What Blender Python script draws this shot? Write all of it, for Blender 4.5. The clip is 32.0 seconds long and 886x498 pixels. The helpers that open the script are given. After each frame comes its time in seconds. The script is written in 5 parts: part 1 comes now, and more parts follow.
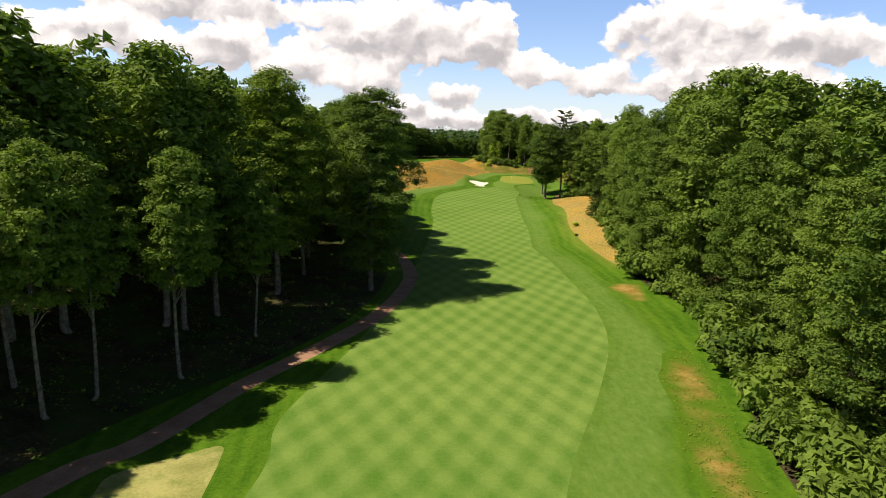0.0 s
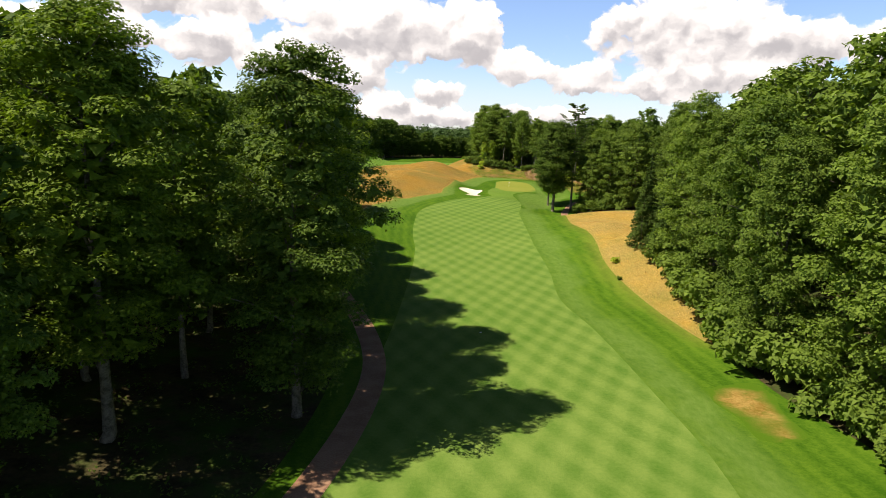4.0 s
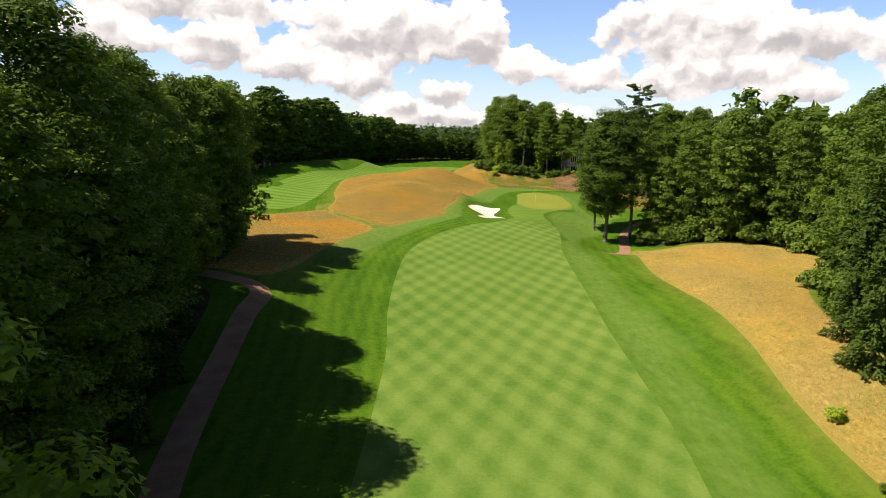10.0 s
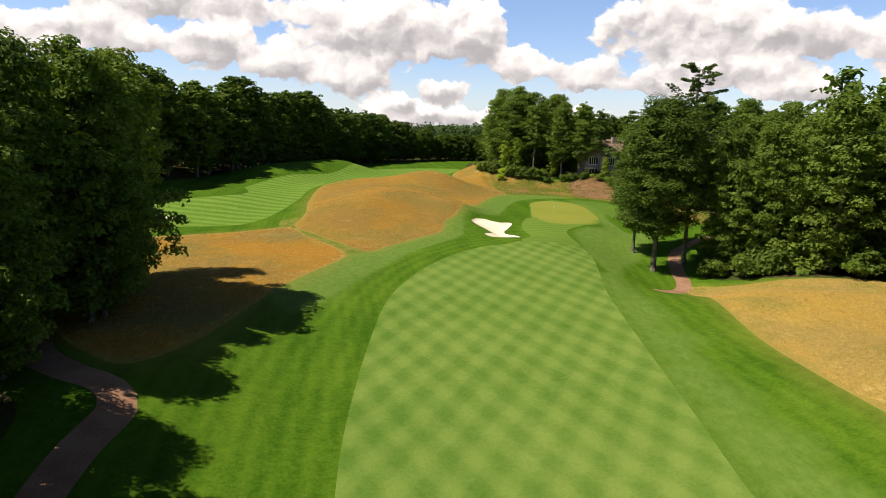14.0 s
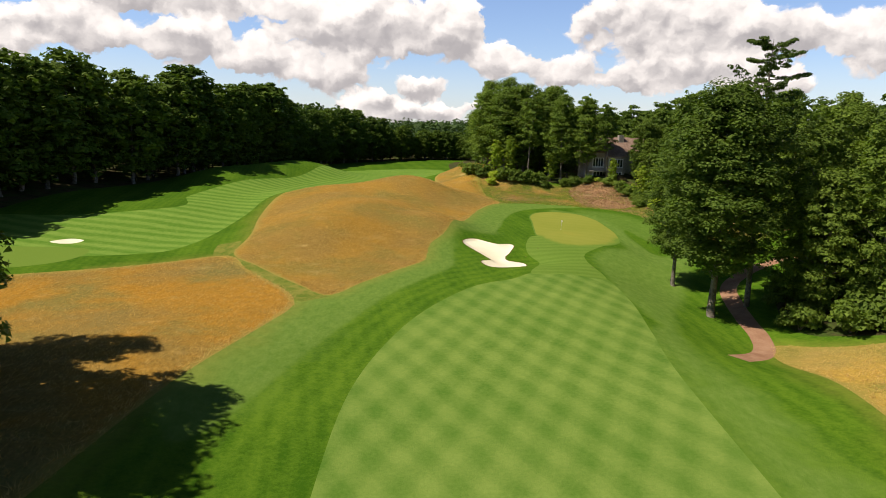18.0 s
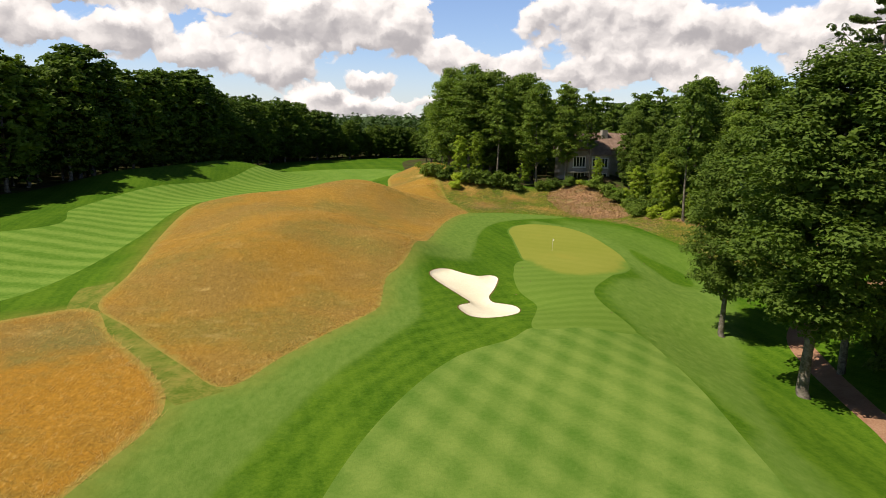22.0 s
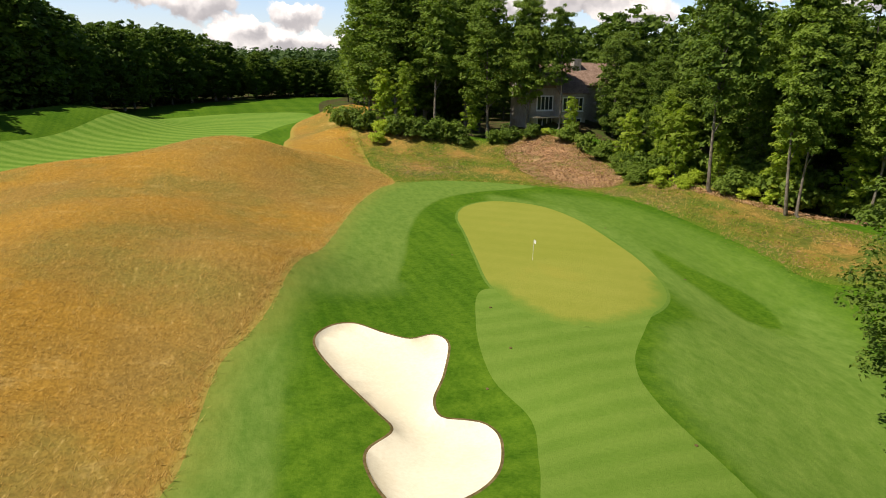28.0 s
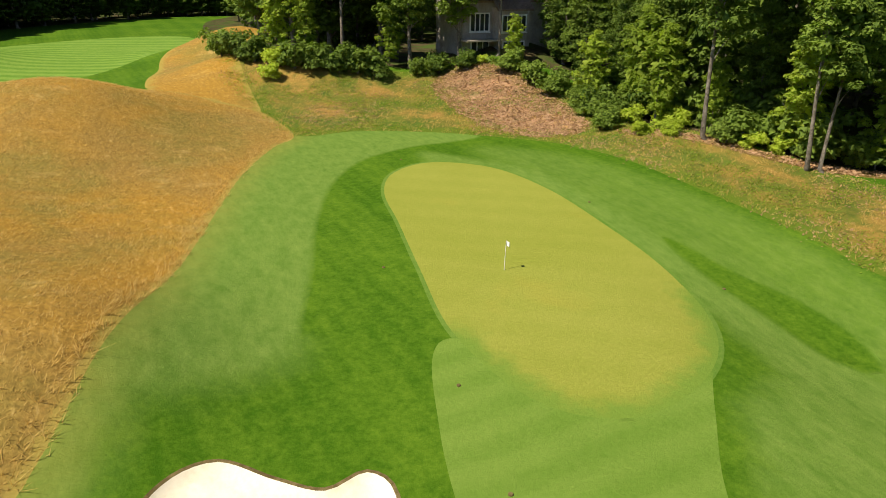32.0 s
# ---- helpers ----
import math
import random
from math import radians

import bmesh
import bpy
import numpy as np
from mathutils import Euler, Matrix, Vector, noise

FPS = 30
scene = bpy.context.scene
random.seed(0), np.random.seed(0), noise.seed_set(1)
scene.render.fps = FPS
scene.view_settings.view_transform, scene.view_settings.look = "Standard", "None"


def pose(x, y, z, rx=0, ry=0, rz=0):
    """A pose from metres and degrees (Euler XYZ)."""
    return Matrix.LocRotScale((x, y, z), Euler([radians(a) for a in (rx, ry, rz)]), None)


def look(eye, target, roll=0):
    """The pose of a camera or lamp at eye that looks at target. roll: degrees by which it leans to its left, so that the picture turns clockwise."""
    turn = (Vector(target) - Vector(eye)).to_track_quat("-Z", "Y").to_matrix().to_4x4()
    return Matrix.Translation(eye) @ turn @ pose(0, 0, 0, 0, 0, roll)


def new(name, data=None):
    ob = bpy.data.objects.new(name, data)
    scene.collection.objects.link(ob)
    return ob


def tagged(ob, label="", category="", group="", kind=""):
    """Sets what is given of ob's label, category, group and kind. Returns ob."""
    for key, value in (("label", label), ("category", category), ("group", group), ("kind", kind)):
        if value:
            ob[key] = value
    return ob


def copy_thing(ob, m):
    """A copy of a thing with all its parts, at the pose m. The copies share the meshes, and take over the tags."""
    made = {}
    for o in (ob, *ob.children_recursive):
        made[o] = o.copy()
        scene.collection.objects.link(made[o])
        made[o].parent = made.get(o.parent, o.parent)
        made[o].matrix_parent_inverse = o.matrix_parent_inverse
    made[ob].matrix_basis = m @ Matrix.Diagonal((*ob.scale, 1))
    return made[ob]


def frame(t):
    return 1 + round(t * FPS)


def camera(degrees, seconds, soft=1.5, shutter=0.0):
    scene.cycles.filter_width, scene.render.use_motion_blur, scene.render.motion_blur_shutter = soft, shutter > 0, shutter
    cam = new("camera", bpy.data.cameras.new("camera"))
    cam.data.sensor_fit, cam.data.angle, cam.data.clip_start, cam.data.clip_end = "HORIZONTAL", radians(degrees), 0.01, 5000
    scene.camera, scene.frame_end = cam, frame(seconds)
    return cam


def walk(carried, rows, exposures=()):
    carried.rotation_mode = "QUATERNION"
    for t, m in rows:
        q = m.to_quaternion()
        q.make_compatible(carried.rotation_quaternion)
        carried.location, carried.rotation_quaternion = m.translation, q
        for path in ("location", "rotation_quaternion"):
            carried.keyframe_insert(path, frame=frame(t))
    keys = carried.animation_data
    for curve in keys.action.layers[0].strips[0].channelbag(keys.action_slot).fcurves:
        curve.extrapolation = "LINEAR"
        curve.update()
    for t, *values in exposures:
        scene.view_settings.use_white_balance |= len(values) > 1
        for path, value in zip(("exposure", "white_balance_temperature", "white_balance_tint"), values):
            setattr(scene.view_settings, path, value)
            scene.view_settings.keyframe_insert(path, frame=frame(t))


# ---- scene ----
cam = camera(68.8, 32.0, soft=0.6)
PATH = [
    (0, (-41.355, -321.906, 20.397), (-41.303, -319.936, 20.055), 1.7),
    (1, (-41.629, -308.839, 20.794), (-41.539, -306.872, 20.449), 1.8),
    (2, (-40.94, -295.914, 20.661), (-40.841, -293.946, 20.317), 2.0),
    (3, (-40.629, -283.627, 20.747), (-40.53, -281.66, 20.4), 2.1),
    (3.5, (-40.6, -276.956, 20.762), (-40.499, -274.989, 20.414), 2.1),
    (5.5, (-39.631, -253.17, 20.559), (-39.544, -251.203, 20.211), 1.7),
    (6, (-39.464, -247.812, 20.83), (-39.381, -245.845, 20.482), 1.4),
    (7, (-38.811, -235.784, 20.785), (-38.735, -233.816, 20.436), 1.2),
    (8, (-38.028, -223.946, 20.667), (-37.951, -221.978, 20.317), 1.2),
    (9, (-36.882, -211.826, 20.519), (-36.807, -209.858, 20.171), 1.1),
    (10, (-35.843, -200.152, 20.296), (-35.77, -198.184, 19.947), 1.2),
    (11, (-35.456, -189.735, 19.914), (-35.379, -187.767, 19.564), 1.2),
    (12, (-35.024, -180.254, 19.637), (-34.949, -178.286, 19.286), 1.1),
    (13, (-34.868, -171.557, 19.563), (-34.788, -169.589, 19.213), 1.1),
    (14, (-34.452, -162.923, 19.68), (-34.373, -160.956, 19.329), 1.1),
    (14.5, (-34.361, -158.343, 19.623), (-34.278, -156.376, 19.271), 1.1),
    (16.5, (-33.831, -143.058, 19.941), (-33.75, -141.092, 19.584), 1.1),
    (17, (-34.024, -138.783, 19.868), (-33.933, -136.818, 19.511), 1.1),
    (18, (-34.137, -131.297, 20.103), (-33.994, -129.335, 19.742), 1.0),
    (19, (-34.431, -123.616, 20.299), (-34.236, -121.659, 19.936), 1.0),
    (20, (-34.283, -116.001, 20.32), (-34.035, -114.051, 19.954), 1.0),
    (21, (-33.795, -107.941, 20.08), (-33.521, -105.994, 19.71), 0.8),
    (22, (-32.988, -100.187, 19.82), (-32.698, -98.244, 19.448), 0.9),
    (23, (-31.739, -92.23, 19.682), (-31.446, -90.288, 19.308), 0.7),
    (24, (-30.296, -84.473, 19.681), (-29.967, -82.536, 19.305), 0.6),
    (24.5, (-29.465, -80.446, 19.595), (-29.12, -78.512, 19.219), 0.7),
    (26.5, (-25.919, -66.216, 19.35), (-25.501, -64.313, 18.896), 0.5),
    (27, (-25.276, -62.988, 19.161), (-24.844, -61.097, 18.671), 0.5),
    (28, (-23.66, -56.974, 18.748), (-23.185, -55.112, 18.193), 0.5),
    (29, (-21.815, -50.836, 18.513), (-21.296, -49.005, 17.897), 0.5),
    (30, (-20.045, -44.802, 18.412), (-19.472, -43.007, 17.74), 0.5),
    (31, (-18.98, -39.21, 18.143), (-18.347, -37.456, 17.419), 0.5),
    (32, (-18.421, -34.528, 17.962), (-17.727, -32.821, 17.184), 0.3),
]
walk(cam, [(t, look(eye, target, roll)) for t, eye, target, roll in PATH], [(0, 0.25, 6750, 11), (3, 0.3, 6750, 11), (6, 0.45, 6750, 11), (8, 0.47, 6750, 11), (10, 0.3, 6750, 11), (13, 0.17, 6750, 11), (19, 0.05, 6750, 11), (24, 0.05, 6750, 11), (28, 0.2, 6750, 11), (30, 0.3, 6750, 11), (32, 0.42, 6750, 11)])

# ---- light ----
SUN_EL, SUN_AZ = radians(55), math.atan2(-0.99, -0.14)   # azimuth from +y towards +x
world = bpy.data.worlds.new("sky")
scene.world = world
world.use_nodes = True


def nodes_of(tree):
    tree.nodes.clear()

    def n(kind, **values):
        made = tree.nodes.new(kind)
        for key, value in values.items():
            if key == "op":
                made.operation = value
            elif key == "mode":
                made.blend_type = value
            elif key == "dtype":
                made.data_type = value
            else:
                made.inputs[int(key[1:]) if key[0] == "i" and key[1:].isdigit() else key.replace("_", " ")].default_value = value
        return made

    def link(a, b):
        tree.links.new(a, b)
    return n, link


# cumulus in the open part of the sky: azimuth, elevation, half-width, half-height, all in degrees
CLOUDS = ((-2.3, 8.2, 9.8, 3.8), (5.2, 8.2, 2.6, 3.4), (-18.9, 9.9, 10.0, 1.9), (8.8, 5.7, 3.1, 2.0), (14.3, 4.7, 3.1, 1.8), (-17.0, 6.5, 4.0, 2.5), (-11.2, 5.4, 3.6, 2.2), (-4.7, 4.3, 3.6, 2.1),
          (2.6, 3.4, 2.9, 1.3), (1.2, 1.4, 5.2, 1.2), (22.6, 8.7, 9.5, 3.8), (26.2, 5.4, 5.8, 1.9), (20.8, 4.2, 4.4, 1.6), (32.1, 7.2, 2.9, 1.8), (30.1, 3.9, 3.1, 1.3), (38.3, 6.5, 4.8, 2.9),
          (-24.1, 7.2, 4.2, 2.8), (-27.6, 6.9, 1.9, 1.0), (10.4, 2.0, 5.5, 0.9), (-2.2, 2.2, 3.0, 1.2), (40.9, 8.7, 4.5, 1.5), (-30.1, 6.1, 3.5, 2.5), (45.2, 5.4, 4.0, 3.0))


def build_sky():
    n, link = nodes_of(world.node_tree)
    out, bg = n("ShaderNodeOutputWorld"), n("ShaderNodeBackground", Strength=0.1)
    sky = n("ShaderNodeTexSky")
    sky.sky_type, sky.sun_disc, sky.sun_elevation, sky.sun_rotation = "NISHITA", False, SUN_EL, SUN_AZ
    sky.air_density, sky.dust_density, sky.ozone_density = 1.0, 0.4, 3.0
    tc, sep = n("ShaderNodeTexCoord"), n("ShaderNodeSeparateXYZ")
    link(tc.outputs["Generated"], sep.inputs[0])

    def m(op, a, b=None, c=None):
        k = n("ShaderNodeMath", op=op)
        for i, v in enumerate((a, b, c)):
            if v is None:
                continue
            if isinstance(v, (int, float)):
                k.inputs[i].default_value = v
            else:
                link(v, k.inputs[i])
        return k.outputs[0]
    x, y, z = sep.outputs
    az = m("MULTIPLY", m("ARCTAN2", x, y), 57.2958)
    el = m("MULTIPLY", m("ARCSINE", z), 57.2958)
    place = n("ShaderNodeCombineXYZ")
    link(az, place.inputs[0])
    link(el, place.inputs[1])
    def moved(source, colour, amount):
        """A place pushed about by a noise whose mean is a half."""
        centred, far = n("ShaderNodeVectorMath", op="SUBTRACT"), n("ShaderNodeVectorMath", op="MULTIPLY_ADD")
        link(colour, centred.inputs[0])
        centred.inputs[1].default_value = (0.5, 0.5, 0)
        link(centred.outputs[0], far.inputs[0])
        far.inputs[1].default_value = (*amount, 0)
        link(source, far.inputs[2])
        return far.outputs[0]
    slow, quick = n("ShaderNodeTexNoise", Scale=0.24, Detail=3.0), n("ShaderNodeTexNoise", Scale=0.85, Detail=5.0, Roughness=0.6)
    for k in (slow, quick):
        link(place.outputs[0], k.inputs["Vector"])
    bent = moved(moved(place.outputs[0], slow.outputs["Color"], (3.2, 1.6)), quick.outputs["Color"], (1.7, 1.3))

    def billows(dx, dy):
        """Cauliflower heads at several sizes."""
        at = n("ShaderNodeVectorMath", op="MULTIPLY_ADD")
        link(bent, at.inputs[0])
        at.inputs[1].default_value = (1.0, 1.3, 0)
        at.inputs[2].default_value = (dx, dy * 1.3, 0)
        soft, heads = n("ShaderNodeTexNoise", Scale=0.3, Detail=6.0, Roughness=0.45), n("ShaderNodeTexVoronoi", Scale=0.45, Detail=2.0, Roughness=0.45)
        heads.voronoi_dimensions, heads.feature = "2D", "SMOOTH_F1"
        heads.inputs["Smoothness"].default_value = 0.5
        for k in (soft, heads):
            link(at.outputs[0], k.inputs["Vector"])
        return m("ADD", soft.outputs["Fac"], m("MULTIPLY", m("SUBTRACT", 0.45, heads.outputs["Distance"]), 0.3))
    heads = billows(0, 0)
    relief = m("SUBTRACT", heads, billows(-0.45, 0.8))
    weight, rise = None, None
    for a, e, w, h in CLOUDS:
        off, part_y, flat = n("ShaderNodeVectorMath", op="MULTIPLY_ADD"), n("ShaderNodeSeparateXYZ"), n("ShaderNodeCombineXYZ")
        link(bent, off.inputs[0])
        off.inputs[1].default_value = (1 / w, 1 / h, 0)
        off.inputs[2].default_value = (-a / w, -e / h, 0)
        link(off.outputs[0], part_y.inputs[0])
        tall = part_y.outputs[1]
        link(part_y.outputs[0], flat.inputs[0])
        # the underside is flatter than the heads
        link(m("ADD", m("MAXIMUM", tall, 0.0), m("MULTIPLY", m("MINIMUM", tall, 0.0), 1.35)), flat.inputs[1])
        far = n("ShaderNodeVectorMath", op="LENGTH")
        link(flat.outputs[0], far.inputs[0])
        near = m("MAXIMUM", m("SUBTRACT", 1.37, far.outputs["Value"]), 0.0)
        near = m("MULTIPLY", near, near)
        lift = m("MULTIPLY", near, tall)
        weight = near if weight is None else m("ADD", weight, near)
        rise = lift if rise is None else m("ADD", rise, lift)
    # elsewhere an even scatter of the same clouds
    plane = n("ShaderNodeVectorMath", op="SCALE")
    link(tc.outputs["Generated"], plane.inputs[0])
    link(m("DIVIDE", 1.0, m("ADD", m("MAXIMUM", z, 0.0), 0.12)), plane.inputs["Scale"])
    scatter = n("ShaderNodeTexNoise", Scale=1.3, Detail=8.0, Roughness=0.58)
    link(plane.outputs[0], scatter.inputs["Vector"])
    beyond = n("ShaderNodeMapRange")
    beyond.inputs["From Min"].default_value, beyond.inputs["From Max"].default_value = 13.0, 19.0
    link(m("MAXIMUM", el, m("SUBTRACT", m("ABSOLUTE", az), 26.0)), beyond.inputs["Value"])
    other = m("MULTIPLY", m("MULTIPLY", m("MAXIMUM", m("SUBTRACT", scatter.outputs["Fac"], 0.66), 0.0), 5.0), beyond.outputs[0])
    weight = m("ADD", weight, other)
    dense = n("ShaderNodeMapRange")
    dense.interpolation_type = "SMOOTHSTEP"
    dense.inputs["From Min"].default_value, dense.inputs["From Max"].default_value = 0.1, 0.26
    frayed = m("MULTIPLY", m("MULTIPLY", m("SUBTRACT", heads, 0.5), 1.3), m("MINIMUM", m("MULTIPLY", weight, 4.0), 1.0))
    link(m("ADD", weight, frayed), dense.inputs["Value"])
    tone = n("ShaderNodeMapRange")
    tone.interpolation_type = "SMOOTHSTEP"
    tone.inputs["From Min"].default_value, tone.inputs["From Max"].default_value = -0.35, 0.95
    up = m("DIVIDE", rise, m("ADD", weight, 0.08))
    thick = m("MULTIPLY", m("MINIMUM", weight, 1.6), -0.12)
    link(m("ADD", m("ADD", m("MULTIPLY", up, 0.85), thick), m("ADD", m("MULTIPLY", relief, 1.5), m("ADD", m("MULTIPLY", m("SUBTRACT", slow.outputs["Fac"], 0.5), 0.9), 0.35))), tone.inputs["Value"])
    shade = n("ShaderNodeMix")
    shade.data_type = "RGBA"
    shade.inputs[6].default_value, shade.inputs[7].default_value = (4.6, 4.4, 4.6, 1), (11.2, 10.6, 10.3, 1)
    link(tone.outputs[0], shade.inputs[0])
    both = n("ShaderNodeMix")
    both.data_type = "RGBA"
    link(dense.outputs[0], both.inputs[0])
    haze = n("ShaderNodeMapRange")
    haze.inputs["From Min"].default_value, haze.inputs["From Max"].default_value, haze.inputs["To Min"].default_value, haze.inputs["To Max"].default_value = 0.0, 6.0, 0.4, 0.0
    link(el, haze.inputs["Value"])
    air = n("ShaderNodeMix")
    air.data_type = "RGBA"
    air.inputs[7].default_value = (7.4, 7.9, 8.6, 1)
    link(haze.outputs[0], air.inputs[0])
    bright = n("ShaderNodeVectorMath", op="MULTIPLY")
    low = n("ShaderNodeMapRange")
    low.data_type = "FLOAT_VECTOR"
    low.inputs[7].default_value, low.inputs[8].default_value, low.inputs[9].default_value, low.inputs[10].default_value = (12,) * 3, (25,) * 3, (1.25, 1.28, 1.5), (0.36, 0.37, 0.38)
    link(el, low.inputs[6])
    link(low.outputs[1], bright.inputs[1])
    link(sky.outputs[0], bright.inputs[0])
    link(bright.outputs[0], air.inputs[6])
    link(air.outputs[2], both.inputs[6])
    link(shade.outputs[2], both.inputs[7])
    link(both.outputs[2], bg.inputs["Color"])
    link(bg.outputs[0], out.inputs["Surface"])


build_sky()
sun = new("sun", bpy.data.lights.new("sun", "SUN"))
sun.data.energy, sun.data.angle, sun.data.color = 5.0, radians(0.53), (1.0, 0.93, 0.79)
sun.matrix_world = look(Vector((math.sin(SUN_AZ) * math.cos(SUN_EL), math.cos(SUN_AZ) * math.cos(SUN_EL), math.sin(SUN_EL))) * 100, (0, 0, 0))

# ---- materials ----


def fringed(n, link, tc, col, other):
    """Lets another growth creep in raggedly over the border of a surface."""
    edge, rag, mixed, reach = n("ShaderNodeAttribute"), n("ShaderNodeTexNoise", Scale=0.7, Detail=6.0, Roughness=0.7), n("ShaderNodeMix"), n("ShaderNodeMapRange")
    edge.attribute_name = "edge"
    link(tc.outputs["Object"], rag.inputs["Vector"])
    total = n("ShaderNodeMath", op="ADD")
    link(edge.outputs["Fac"], total.inputs[0])
    link(rag.outputs["Fac"], total.inputs[1])
    reach.interpolation_type = "SMOOTHSTEP"
    reach.inputs["From Min"].default_value, reach.inputs["From Max"].default_value = 0.55, 1.15
    link(total.outputs[0], reach.inputs["Value"])
    mixed.data_type = "RGBA"
    mixed.inputs[6].default_value = (*other, 1)
    link(col, mixed.inputs[7])
    link(reach.outputs[0], mixed.inputs[0])
    return mixed.outputs[2]


def mat(name, dark, light, scale=2.0, fine=25.0, rough=0.8, bump=0.3, spec=0.25, fleck=None, fringe=None):
    """A rough natural surface: two colours mixed by noise at two scales, with fine relief."""
    m = bpy.data.materials.new(name)
    m.use_nodes = True
    n, link = nodes_of(m.node_tree)
    out, bsdf = n("ShaderNodeOutputMaterial"), n("ShaderNodeBsdfPrincipled", Roughness=rough)
    bsdf.inputs["Specular IOR Level"].default_value = spec
    tc = n("ShaderNodeTexCoord")
    big, small = n("ShaderNodeTexNoise", Scale=1 / scale, Detail=4.0), n("ShaderNodeTexNoise", Scale=fine / 10, Detail=6.0, Roughness=0.7)
    for t in (big, small):
        link(tc.outputs["Object"], t.inputs["Vector"])
    both = n("ShaderNodeMath", op="ADD")
    link(big.outputs["Fac"], both.inputs[0])
    link(small.outputs["Fac"], both.inputs[1])
    ramp = n("ShaderNodeMapRange")
    ramp.inputs["From Min"].default_value, ramp.inputs["From Max"].default_value = 0.8, 1.2
    link(both.outputs[0], ramp.inputs["Value"])
    mix = n("ShaderNodeMix")
    mix.data_type = "RGBA"
    mix.inputs[6].default_value, mix.inputs[7].default_value = (*dark, 1), (*light, 1)
    link(ramp.outputs[0], mix.inputs[0])
    col = mix.outputs[2]
    for colour, often, start in fleck or ():
        third = n("ShaderNodeTexNoise", Scale=often, Detail=5.0, Roughness=0.65)
        link(tc.outputs["Object"], third.inputs["Vector"])
        fr = n("ShaderNodeMapRange")
        fr.inputs["From Min"].default_value, fr.inputs["From Max"].default_value = start, start + 0.24
        link(third.outputs["Fac"], fr.inputs["Value"])
        mix2 = n("ShaderNodeMix")
        mix2.data_type = "RGBA"
        mix2.inputs[7].default_value = (*colour, 1)
        link(col, mix2.inputs[6])
        link(fr.outputs[0], mix2.inputs[0])
        col = mix2.outputs[2]
    if fringe:
        col = fringed(n, link, tc, col, fringe)
    link(col, bsdf.inputs["Base Color"])
    if bump:
        b = n("ShaderNodeBump", Strength=bump, Distance=0.1)
        link(small.outputs["Fac"], b.inputs["Height"])
        link(b.outputs[0], bsdf.inputs["Normal"])
    link(bsdf.outputs[0], out.inputs["Surface"])
    return m


